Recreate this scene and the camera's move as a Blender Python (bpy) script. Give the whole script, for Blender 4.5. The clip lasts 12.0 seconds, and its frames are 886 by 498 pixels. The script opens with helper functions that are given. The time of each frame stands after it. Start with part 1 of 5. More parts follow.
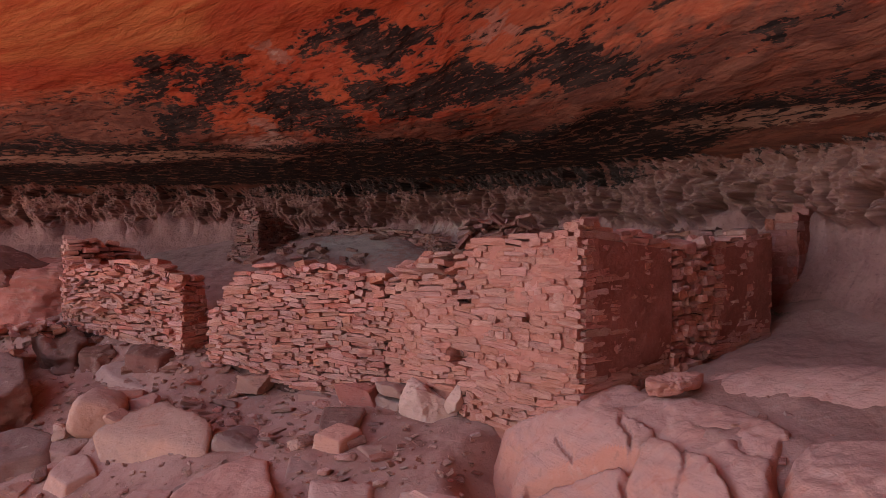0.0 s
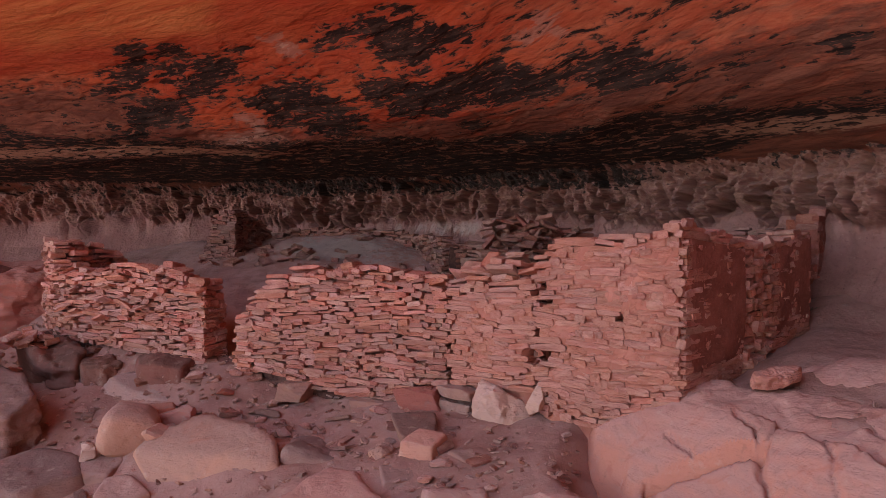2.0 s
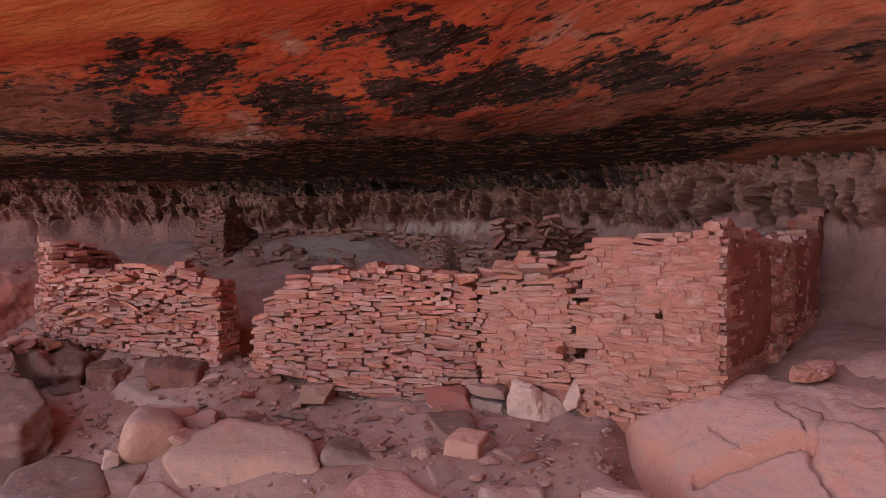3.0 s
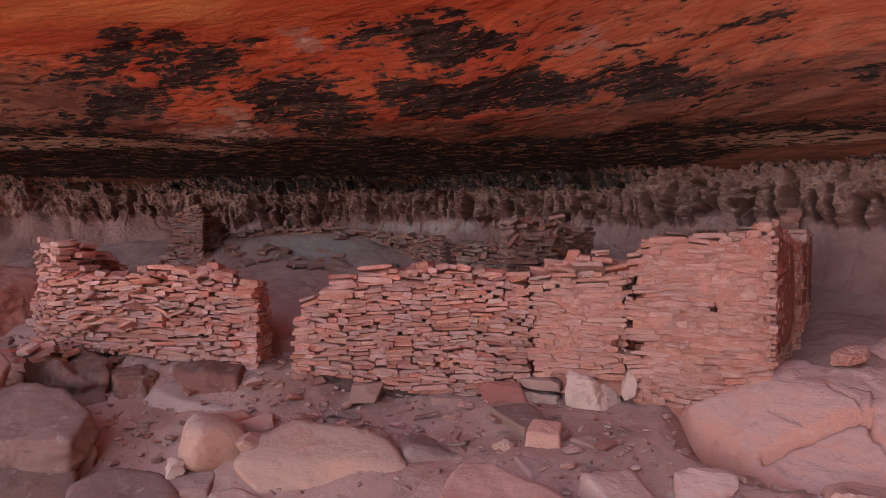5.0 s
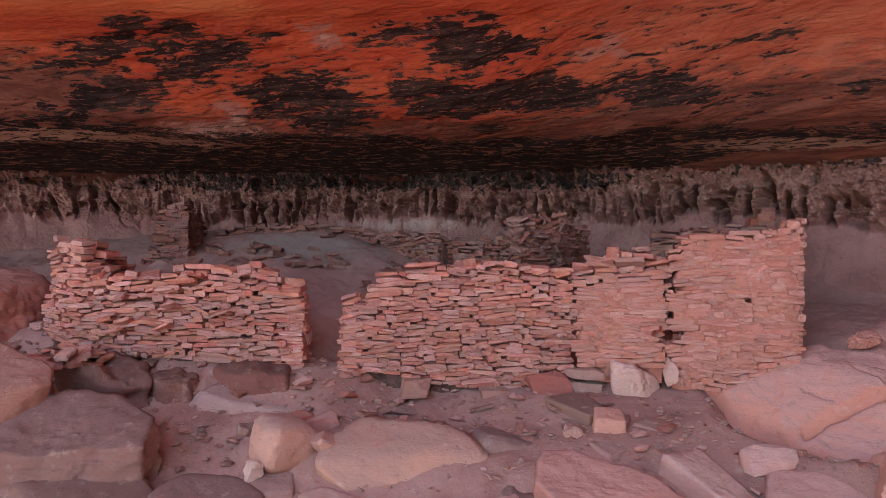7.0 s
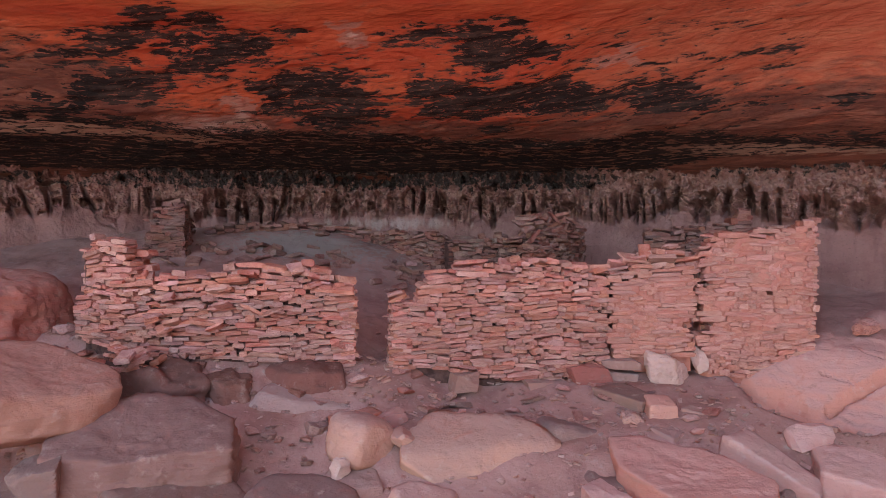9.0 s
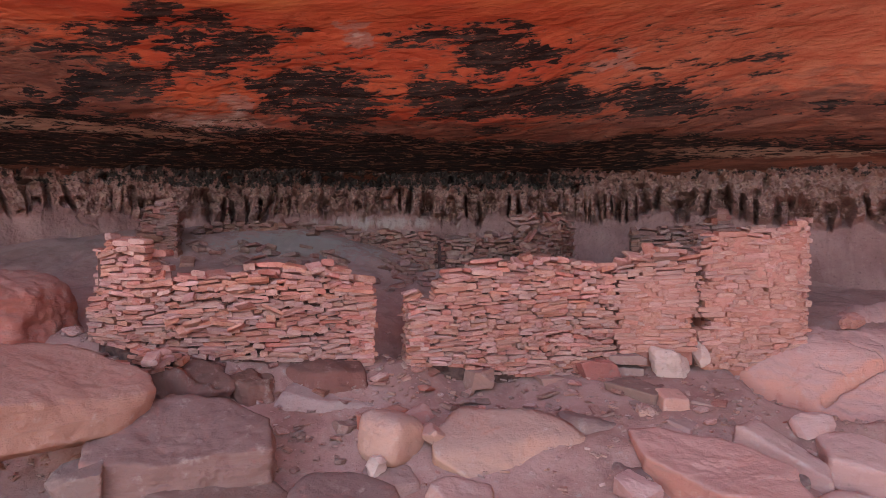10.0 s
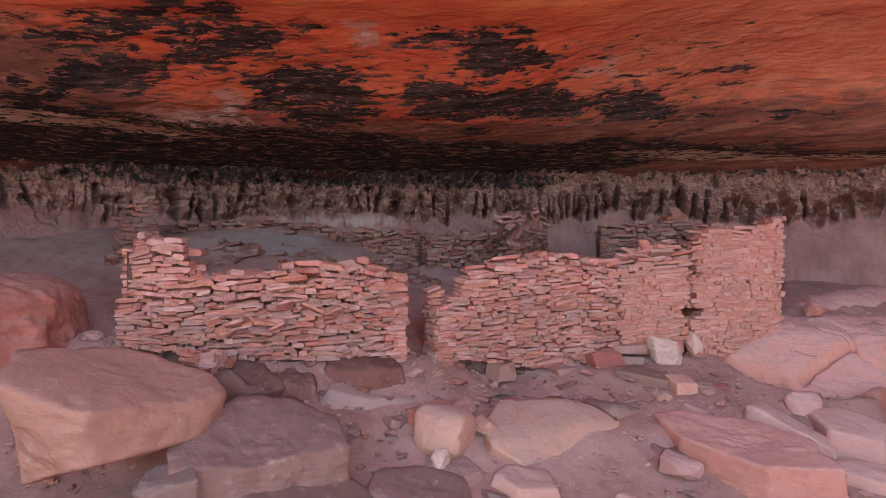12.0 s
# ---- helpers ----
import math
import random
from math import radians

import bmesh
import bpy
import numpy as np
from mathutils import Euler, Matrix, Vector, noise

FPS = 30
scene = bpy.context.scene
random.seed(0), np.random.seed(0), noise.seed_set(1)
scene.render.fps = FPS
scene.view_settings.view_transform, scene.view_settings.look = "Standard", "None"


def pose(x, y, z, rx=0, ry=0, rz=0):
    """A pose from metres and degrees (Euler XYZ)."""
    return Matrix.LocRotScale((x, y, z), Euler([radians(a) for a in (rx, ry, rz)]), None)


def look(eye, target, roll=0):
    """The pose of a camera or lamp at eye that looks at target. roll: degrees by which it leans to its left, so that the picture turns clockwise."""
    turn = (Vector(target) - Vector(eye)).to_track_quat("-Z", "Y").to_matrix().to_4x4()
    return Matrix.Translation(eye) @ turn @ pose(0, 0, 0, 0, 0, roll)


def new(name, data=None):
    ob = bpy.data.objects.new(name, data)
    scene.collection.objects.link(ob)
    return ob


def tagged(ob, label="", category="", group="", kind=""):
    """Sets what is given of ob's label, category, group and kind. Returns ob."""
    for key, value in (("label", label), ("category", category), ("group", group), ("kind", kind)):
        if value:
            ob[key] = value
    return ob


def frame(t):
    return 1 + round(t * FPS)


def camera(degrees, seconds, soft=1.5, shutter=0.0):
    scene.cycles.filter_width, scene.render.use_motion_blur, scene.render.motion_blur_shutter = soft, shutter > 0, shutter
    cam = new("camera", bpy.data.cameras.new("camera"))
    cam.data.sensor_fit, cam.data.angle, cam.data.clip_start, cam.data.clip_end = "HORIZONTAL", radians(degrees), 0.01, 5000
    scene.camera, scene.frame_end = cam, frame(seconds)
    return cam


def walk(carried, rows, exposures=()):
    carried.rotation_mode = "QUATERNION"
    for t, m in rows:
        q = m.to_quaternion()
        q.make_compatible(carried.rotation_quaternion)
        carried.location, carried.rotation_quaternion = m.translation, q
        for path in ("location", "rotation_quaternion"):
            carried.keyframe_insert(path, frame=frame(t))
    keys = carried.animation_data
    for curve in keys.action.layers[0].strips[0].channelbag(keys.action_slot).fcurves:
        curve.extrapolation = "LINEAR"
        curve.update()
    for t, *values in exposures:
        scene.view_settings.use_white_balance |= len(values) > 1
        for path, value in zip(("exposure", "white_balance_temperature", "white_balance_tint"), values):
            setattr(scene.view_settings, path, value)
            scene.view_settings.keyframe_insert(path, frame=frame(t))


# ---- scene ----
cam = camera(59.8, 12.0, soft=0.4)
PATH = [
    (0, (0.000, 0.000, 1.700), (-0.035, 1.999, 1.651), 0.14),
    (0.5, (-0.543, 0.056, 1.703), (-0.502, 2.055, 1.653), -0.03),
    (1, (-1.083, 0.115, 1.704), (-0.967, 2.111, 1.655), 0.10),
    (1.5, (-1.650, 0.171, 1.707), (-1.450, 2.160, 1.657), 0.03),
    (2, (-2.202, 0.234, 1.706), (-1.920, 2.213, 1.657), 0.07),
    (2.5, (-2.753, 0.306, 1.704), (-2.390, 2.273, 1.655), 0.01),
    (3, (-3.314, 0.414, 1.690), (-2.868, 2.363, 1.643), 0.05),
    (5, (-5.555, 0.865, 1.719), (-4.783, 2.709, 1.666), 0.03),
    (5.5, (-6.073, 1.041, 1.707), (-5.231, 2.854, 1.655), -0.03),
    (6, (-6.603, 1.228, 1.715), (-5.689, 3.006, 1.661), 0.02),
    (6.5, (-7.126, 1.437, 1.714), (-6.137, 3.175, 1.658), -0.03),
    (7, (-7.658, 1.675, 1.727), (-6.594, 3.367, 1.667), 0.02),
    (9, (-9.530, 2.748, 1.719), (-8.225, 4.263, 1.656), 0.10),
    (9.5, (-9.969, 3.040, 1.725), (-8.606, 4.503, 1.660), 0.05),
    (10, (-10.404, 3.372, 1.713), (-8.978, 4.773, 1.650), 0.11),
    (10.5, (-10.819, 3.717, 1.706), (-9.331, 5.052, 1.643), 0.06),
    (11, (-11.199, 4.070, 1.699), (-9.654, 5.339, 1.636), 0.01),
    (11.5, (-11.579, 4.444, 1.700), (-9.984, 5.649, 1.636), 0.07),
    (12, (-11.935, 4.820, 1.696), (-10.294, 5.962, 1.631), 0.01),
]
EXPOSURE = [(0.0, 2.42, 7800, 12), (5.5, 2.64, 6950, 2), (12.0, 2.90, 6400, -4)]
walk(cam, [(t, look(eye, target, roll)) for t, eye, target, roll in PATH], EXPOSURE)

# ---- light ----
SUN_DIR = Vector((-0.50, -0.42, 2.2)).normalized()      # towards the sun, out in front of the alcove
world = bpy.data.worlds.new("sky")
scene.world = world
world.use_nodes = True
wn = world.node_tree
sky = wn.nodes.new("ShaderNodeTexSky")
sky.sky_type = "NISHITA"
sky.sun_disc = False
sky.sun_elevation = math.asin(SUN_DIR.z)
sky.sun_rotation = math.atan2(SUN_DIR.x, SUN_DIR.y)
wn.links.new(sky.outputs["Color"], wn.nodes["Background"].inputs["Color"])
wn.nodes["Background"].inputs["Strength"].default_value = 0.15
sun_data = bpy.data.lights.new("sun", "SUN")
sun_data.energy, sun_data.angle, sun_data.color = 1.35, radians(0.6), (1.0, 0.93, 0.84)
sun_lamp = new("sun", sun_data)
sun_lamp.matrix_world = look(SUN_DIR * 60, (0, 0, 0))

# ---- plan: u runs along the alcove, v into it ----
AX, AY = 0.7507, -0.6606


def to_uv(x, y):
    return AX * x + AY * y, -AY * x + AX * y


def to_xy(u, v):
    return AX * u - AY * v, AY * u + AX * v


def lattice(ix, iy, iz, seed):
    h = (ix * 374761393 + iy * 668265263 + iz * 2147483647 + seed * 974634777) & 0xFFFFFFFF
    h = ((h ^ (h >> 13)) * 1274126177) & 0xFFFFFFFF
    return ((h ^ (h >> 16)) & 0xFFFF) / 32767.5 - 1.0


def grain(x, y, z=0.0, seed=0):
    """Smooth noise from -1 to 1 at arrays of places."""
    x, y, z = np.broadcast_arrays(np.asarray(x, float), np.asarray(y, float), np.asarray(z, float))
    i, j, k = (np.floor(a).astype(np.int64) for a in (x, y, z))
    fx, fy, fz = x - i, y - j, z - k
    fx, fy, fz = (a * a * a * (a * (a * 6 - 15) + 10) for a in (fx, fy, fz))
    out = 0.0
    for a in (0, 1):
        for b in (0, 1):
            for c in (0, 1):
                w = (fx if a else 1 - fx) * (fy if b else 1 - fy) * (fz if c else 1 - fz)
                out = out + w * lattice(i + a, j + b, k + c, seed)
    return out


def fbm(x, y, z=0.0, octaves=4, seed=0, gain=0.5):
    total, amp, f = 0.0, 1.0, 1.0
    for o in range(octaves):
        total = total + amp * grain(np.asarray(x) * f, np.asarray(y) * f, np.asarray(z) * f, seed + o * 17)
        amp, f = amp * gain, f * 2.03
    return total


def step(a, b, x):
    t = np.clip((np.asarray(x, float) - a) / (b - a), 0, 1)
    return t * t * (3 - 2 * t)


def back_v(u):
    u = np.asarray(u, float)
    w = np.minimum(u, 2.2)
    return 12.1 - 0.035 * (w + 9.7) ** 2 - 0.13 * np.maximum(w + 0.8, 0) ** 2 - 2.0 * (u - w)


def crest_s(x, y):
    """Distance behind the lip of the bedrock shelf."""
    return 0.92 * (x - 1.15) + 0.39 * (y - 7.25)


def ground_z(x, y):
    """Height of the bare earth."""
    u, v = to_uv(np.asarray(x, float), np.asarray(y, float))
    foot = -0.46 + 0.60 * step(-8.3, -12.6, u) + 0.52 * step(-4.6, -2.9, u)
    front = np.interp(v, (-400, -14, -2, 2.0, 3.0, 4.0, 5.0, 6.0), (-9.0, -3.2, -2.2, -1.7, -1.3, -0.9, -0.4, 0.0))
    front = front - foot * 0.6 * step(6.0, 4.2, v)
    inside = 0.16 * step(6.2, 7.2, v) + np.clip(v - 6.0, 0, 5) * (0.25 - 0.15 * step(-9.0, -4.5, u)) + 0.12 * step(9.0, 10.6, v) * step(-17, -13.0, u) * step(-7.0, -10.5, u)
    s = crest_s(np.asarray(x, float), np.asarray(y, float))
    carve = 0.5 * step(0.45, 0.1, s) * step(-1.3, -0.75, s) * step(-5.2, -4.6, u)
    bank = 0.26 * step(9.2, 10.3, v) * step(-5.0, -3.6, u)
    bank = bank + 0.24 * np.exp(-((v - 5.75) / 0.55) ** 2) * step(-8.9, -9.8, u)
    dip = 0.36 * np.exp(-((u + 4.5) / 1.0) ** 2 - ((v - 4.2) / 0.75) ** 2)
    return foot + front + inside + bank - carve - dip + 0.05 * fbm(np.asarray(x) * 0.7, np.asarray(y) * 0.7, 0, 3, 5)


# ---- mesh helpers ----
def mesh_from(name, verts, faces, material=None, smooth=False):
    me = bpy.data.meshes.new(name)
    me.from_pydata([tuple(p) for p in verts], [], [tuple(f) for f in faces])
    if material:
        me.materials.append(material)
    if smooth:
        me.polygons.foreach_set("use_smooth", [True] * len(me.polygons))
    me.update()
    return me


def grid_mesh(name, P, material, smooth=True, attributes=()):
    """A sheet from an array of places, rows by columns."""
    n, m = P.shape[:2]
    idx = np.arange(n * m).reshape(n, m)
    quads = np.stack([idx[:-1, :-1], idx[:-1, 1:], idx[1:, 1:], idx[1:, :-1]], -1).reshape(-1, 4)
    me = bpy.data.meshes.new(name)
    me.vertices.add(n * m)
    me.vertices.foreach_set("co", P.reshape(-1))
    me.loops.add(quads.size)
    me.loops.foreach_set("vertex_index", quads.reshape(-1))
    me.polygons.add(len(quads))
    me.polygons.foreach_set("loop_start", np.arange(len(quads)) * 4)
    me.polygons.foreach_set("loop_total", np.full(len(quads), 4))
    me.polygons.foreach_set("use_smooth", np.full(len(quads), smooth))
    me.materials.append(material)
    for key, values in attributes:
        kind = "FLOAT" if values.ndim == 2 else "FLOAT_VECTOR"
        a = me.attributes.new(key, kind, "POINT")
        a.data.foreach_set("value" if kind == "FLOAT" else "vector", np.ascontiguousarray(values, dtype=np.float32).reshape(-1))
    me.update()
    me.validate()
    return me


def part(name, me, parent, label="", m=None):
    ob = new(name, me)
    ob.parent = parent
    if m is not None:
        ob.matrix_basis = m
    if label:
        ob["label"] = label
    return ob


# ---- materials ----
class Nodes:
    """Short forms for the nodes of one material."""

    def __init__(self, name, rough=0.9):
        self.m = bpy.data.materials.new(name)
        self.m.use_nodes = True
        self.t = self.m.node_tree
        self.out = self.t.nodes["Principled BSDF"]
        self.out.inputs["Roughness"].default_value = rough
        self.out.inputs["Specular IOR Level"].default_value = 0.25

    def put(self, socket, value):
        if isinstance(value, bpy.types.NodeSocket):
            self.t.links.new(value, socket)
        else:
            socket.default_value = value

    def coords(self, scale=(1, 1, 1), turn=0.0, of="Object"):
        c = self.t.nodes.new("ShaderNodeTexCoord")
        mp = self.t.nodes.new("ShaderNodeMapping")
        mp.inputs["Scale"].default_value = scale
        mp.inputs["Rotation"].default_value = (0, 0, turn)
        self.t.links.new(c.outputs[of], mp.inputs["Vector"])
        return mp.outputs["Vector"]

    def attribute(self, key, scale=None, turn=0.0):
        a = self.t.nodes.new("ShaderNodeAttribute")
        a.attribute_name = key
        if scale is None:
            return a.outputs["Fac"]
        mp = self.t.nodes.new("ShaderNodeMapping")
        mp.inputs["Scale"].default_value = scale
        mp.inputs["Rotation"].default_value = (0, 0, turn)
        self.t.links.new(a.outputs["Vector"], mp.inputs["Vector"])
        return mp.outputs["Vector"]

    def noise(self, vec, scale=1.0, detail=6.0, rough=0.55, distort=0.0):
        n = self.t.nodes.new("ShaderNodeTexNoise")
        self.put(n.inputs["Vector"], vec)
        n.inputs["Scale"].default_value = scale
        n.inputs["Detail"].default_value = detail
        n.inputs["Roughness"].default_value = rough
        n.inputs["Distortion"].default_value = distort
        return n.outputs["Fac"]

    def math(self, op, a, b=0.0, c=0.0):
        n = self.t.nodes.new("ShaderNodeMath")
        n.operation = op
        for s, v in zip(n.inputs, (a, b, c)):
            self.put(s, v)
        return n.outputs[0]

    def band(self, x, lo, hi, a=0.0, b=1.0):
        n = self.t.nodes.new("ShaderNodeMapRange")
        n.interpolation_type = "SMOOTHSTEP"
        for s, v in zip(n.inputs, (x, lo, hi, a, b)):
            self.put(s, v)
        return n.outputs[0]

    def mix(self, fac, a, b, mode="MIX"):
        n = self.t.nodes.new("ShaderNodeMix")
        n.data_type = "RGBA"
        n.blend_type = mode
        self.put(n.inputs[0], fac)
        for s, v in ((n.inputs[6], a), (n.inputs[7], b)):
            self.put(s, v if isinstance(v, bpy.types.NodeSocket) else (*v, 1.0))
        return n.outputs[2]

    def hue(self, colour, random_of, h=0.02, s=0.3, v=0.4):
        n = self.t.nodes.new("ShaderNodeHueSaturation")
        self.put(n.inputs["Color"], colour)
        w = self.t.nodes.new("ShaderNodeTexWhiteNoise")
        w.noise_dimensions = "1D"
        self.put(w.inputs["W"], random_of)
        sep = self.t.nodes.new("ShaderNodeSeparateColor")
        self.t.links.new(w.outputs["Color"], sep.inputs["Color"])
        for key, o, mid, spread in (("Hue", 0, 0.5, h), ("Saturation", 1, 1.0, s), ("Value", 2, 1.0, v)):
            self.put(n.inputs[key], self.math("MULTIPLY_ADD", sep.outputs[o], spread, mid - spread / 2))
        return n.outputs["Color"]

    def each(self):
        return self.t.nodes.new("ShaderNodeObjectInfo").outputs["Random"]

    def island(self):
        return self.t.nodes.new("ShaderNodeNewGeometry").outputs["Random Per Island"]

    def bump(self, height, distance=0.02, strength=1.0, after=None):
        b = self.t.nodes.new("ShaderNodeBump")
        b.inputs["Strength"].default_value = strength
        b.inputs["Distance"].default_value = distance
        self.put(b.inputs["Height"], height)
        if after is not None:
            self.put(b.inputs["Normal"], after)
        return b.outputs["Normal"]

    def done(self, colour, normal=None, rough=None):
        self.put(self.out.inputs["Base Color"], colour)
        if normal is not None:
            self.put(self.out.inputs["Normal"], normal)
        if rough is not None:
            self.put(self.out.inputs["Roughness"], rough)
        return self.m


def ceiling_material():
    k = Nodes("smoked_orange_sandstone", 0.85)
    plan = k.attribute("plan", (1, 1, 1))
    slant = k.attribute("bed", (0.6, 1.7, 1))
    fine = k.attribute("bed", (1.4, 5.2, 1))
    big = k.noise(slant, 0.7, 5, 0.6, 0.5)
    mid = k.noise(slant, 2.0, 9, 0.66, 0.8)
    thin = k.noise(fine, 2.2, 8, 0.65, 0.5)
    other = k.noise(k.attribute("bed", (0.8, 2.0, 1)), 1.9, 8, 0.68, 0.9)
    lines = k.noise(k.attribute("bed", (0.16, 3.2, 1)), 3.0, 6, 0.6, 0.15)
    col = k.mix(k.band(big, 0.38, 0.62), (0.44, 0.060, 0.025), (0.52, 0.094, 0.037))
    dull = k.math("ADD", k.attribute("dull"), k.math("MULTIPLY_ADD", other, 1.2, -0.6))
    col = k.mix(k.band(dull, 0.2, 0.9, 0, 0.8), col, k.mix(k.band(mid, 0.4, 0.6), (0.40, 0.092, 0.046), (0.48, 0.145, 0.076)))
    col = k.mix(k.band(other, 0.52, 0.68, 0, 0.4), col, (0.40, 0.10, 0.055))
    col = k.mix(k.band(thin, 0.53, 0.68, 0, 0.45), col, (0.34, 0.055, 0.024))
    col = k.mix(k.band(thin, 0.40, 0.26, 0, 0.32), col, (0.62, 0.20, 0.09))
    # unsooted bedded rock, its orange brightened for light bounced in from outside
    clean = k.mix(k.band(lines, 0.38, 0.62), (0.54, 0.118, 0.040), (0.66, 0.235, 0.085))
    clean = k.mix(k.band(thin, 0.56, 0.7, 0, 0.3), clean, (0.46, 0.10, 0.035))
    col = k.mix(k.math("MULTIPLY", k.attribute("fresh_lit"), 0.85), col, clean)
    smoke = k.math("ADD", k.attribute("smoke"), k.math("MULTIPLY_ADD", other, 2.0, -1.0))
    col = k.mix(k.band(smoke, 0.15, 0.75, 0, 0.85), col, k.mix(k.band(mid, 0.4, 0.62), (0.095, 0.038, 0.028), (0.24, 0.092, 0.06)))
    pale = k.math("ADD", k.attribute("pale"), k.math("MULTIPLY_ADD", mid, 1.6, -0.8))
    pale = k.math("ADD", pale, k.math("MULTIPLY_ADD", thin, 1.6, -0.8))
    col = k.mix(k.band(pale, 0.30, 0.55, 0, 0.8), col, (0.40, 0.165, 0.125))
    col = k.mix(k.band(pale, 0.75, 1.0, 0, 0.7), col, (0.52, 0.33, 0.27))
    # soot sticks to the rough beds and has flaked off along them
    ragged = k.math("ADD", k.math("MULTIPLY_ADD", mid, 3.2, -1.6), k.math("MULTIPLY_ADD", thin, 4.0, -2.0))
    ragged = k.math("ADD", ragged, k.math("MULTIPLY_ADD", other, 1.2, -0.6))
    soot = k.math("ADD", k.attribute("soot"), ragged)
    fume = k.mix(k.band(k.math("ADD", lines, k.math("MULTIPLY_ADD", other, 0.8, -0.4)), 0.44, 0.64), (0.006, 0.005, 0.005), (0.050, 0.030, 0.024))
    col = k.mix(k.band(soot, 0.0, 0.45, 0, 0.65), col, (0.17, 0.055, 0.036))
    col = k.mix(k.band(soot, 0.42, 0.56, 0, 0.95), col, fume)
    flake = k.noise(k.attribute("bed", (0.8, 3.8, 1)), 6.5, 7, 0.7, 0.5)
    col = k.mix(k.math("MULTIPLY", k.band(flake, 0.575, 0.61, 0, 0.85), k.band(soot, 0.3, 0.5)), col, (0.34, 0.105, 0.062))
    streak = k.noise(k.attribute("plan", (0.8, 2.7, 1)), 4.2, 8, 0.68, 0.6)
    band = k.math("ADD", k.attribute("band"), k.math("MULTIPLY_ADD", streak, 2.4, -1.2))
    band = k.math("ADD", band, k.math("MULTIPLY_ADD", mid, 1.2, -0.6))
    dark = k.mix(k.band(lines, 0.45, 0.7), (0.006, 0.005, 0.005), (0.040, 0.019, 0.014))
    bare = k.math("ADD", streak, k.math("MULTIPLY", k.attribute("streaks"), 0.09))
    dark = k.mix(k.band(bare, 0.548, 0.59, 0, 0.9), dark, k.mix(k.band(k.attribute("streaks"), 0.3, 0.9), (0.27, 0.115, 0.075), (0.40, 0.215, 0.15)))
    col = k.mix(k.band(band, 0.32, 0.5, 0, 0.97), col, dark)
    speck = k.noise(plan, 16, 5, 0.7)
    col = k.mix(k.band(speck, 0.64, 0.74, 0, 0.2), col, (0.45, 0.25, 0.18))
    n = k.bump(k.math("ADD", mid, k.math("MULTIPLY", thin, 0.8)), 0.045, 0.5)
    n = k.bump(soot, 0.010, 0.5, n)
    n = k.bump(streak, 0.03, 0.4, n)
    n = k.bump(speck, 0.01, 0.5, n)
    return k.done(col, n)


def back_wall_material():
    k = Nodes("fluted_conglomerate", 0.95)
    plan = k.attribute("plan", (1, 1, 1))
    a = k.noise(plan, 1.3, 6, 0.6)
    fine = k.noise(plan, 7, 7, 0.66)
    streak = k.noise(k.attribute("plan", (3.2, 0.6, 1)), 1.6, 6, 0.6)
    col = k.mix(k.band(a, 0.35, 0.65), (0.23, 0.098, 0.084), (0.325, 0.152, 0.13))
    col = k.mix(k.band(streak, 0.5, 0.66, 0, 0.4), col, (0.19, 0.085, 0.072))
    col = k.mix(k.band(k.math("ADD", k.attribute("pale"), k.math("MULTIPLY_ADD", streak, 1.6, -0.8)), 0.4, 0.75, 0, 0.75), col, (0.42, 0.275, 0.24))
    rough = k.math("ADD", k.attribute("knobs"), k.math("MULTIPLY_ADD", fine, 1.4, -0.7))
    col = k.mix(k.band(rough, 0.3, 0.7, 0, 0.85), col, k.mix(k.band(fine, 0.35, 0.65), (0.195, 0.082, 0.066), (0.40, 0.198, 0.158)))
    tan = k.math("MULTIPLY", k.attribute("tan"), k.band(a, 0.35, 0.6, 0.1, 0.55))
    col = k.mix(tan, col, (0.29, 0.142, 0.108))
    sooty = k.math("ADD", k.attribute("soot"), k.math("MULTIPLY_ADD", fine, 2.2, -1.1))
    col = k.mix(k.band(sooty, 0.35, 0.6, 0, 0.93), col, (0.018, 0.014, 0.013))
    speck = k.noise(plan, 22, 5, 0.7)
    col = k.mix(k.band(speck, 0.58, 0.72, 0, 0.35), col, (0.45, 0.29, 0.24))
    col = k.mix(k.band(speck, 0.44, 0.3, 0, 0.55), col, (0.07, 0.033, 0.026))
    n = k.bump(fine, 0.06, 0.8)
    n = k.bump(speck, 0.025, 0.7, n)
    return k.done(col, n)


def earth_material():
    k = Nodes("red_earth", 0.97)
    p = k.coords()
    a = k.noise(p, 0.9, 6, 0.6)
    b = k.noise(p, 7, 7, 0.65)
    c = k.noise(p, 45, 4, 0.6)
    col = k.mix(k.band(a, 0.35, 0.65), (0.265, 0.125, 0.104), (0.34, 0.175, 0.15))
    col = k.mix(k.band(b, 0.5, 0.7, 0, 0.5), col, (0.35, 0.20, 0.172))
    col = k.mix(k.band(k.noise(p, 2.2, 6, 0.6, 0.5), 0.48, 0.36, 0, 0.45), col, (0.19, 0.082, 0.068))
    col = k.mix(k.band(c, 0.62, 0.72, 0, 0.6), col, (0.40, 0.27, 0.23))
    col = k.mix(k.band(c, 0.38, 0.28, 0, 0.5), col, (0.10, 0.045, 0.04))
    ash = k.math("ADD", k.attribute("ash"), k.math("MULTIPLY_ADD", b, 3.2, -1.6))
    col = k.mix(k.band(ash, 0.35, 0.8, 0, 0.8), col, (0.29, 0.205, 0.18))
    n = k.bump(b, 0.04, 0.7)
    n = k.bump(c, 0.008, 0.5, n)
    return k.done(col, n)


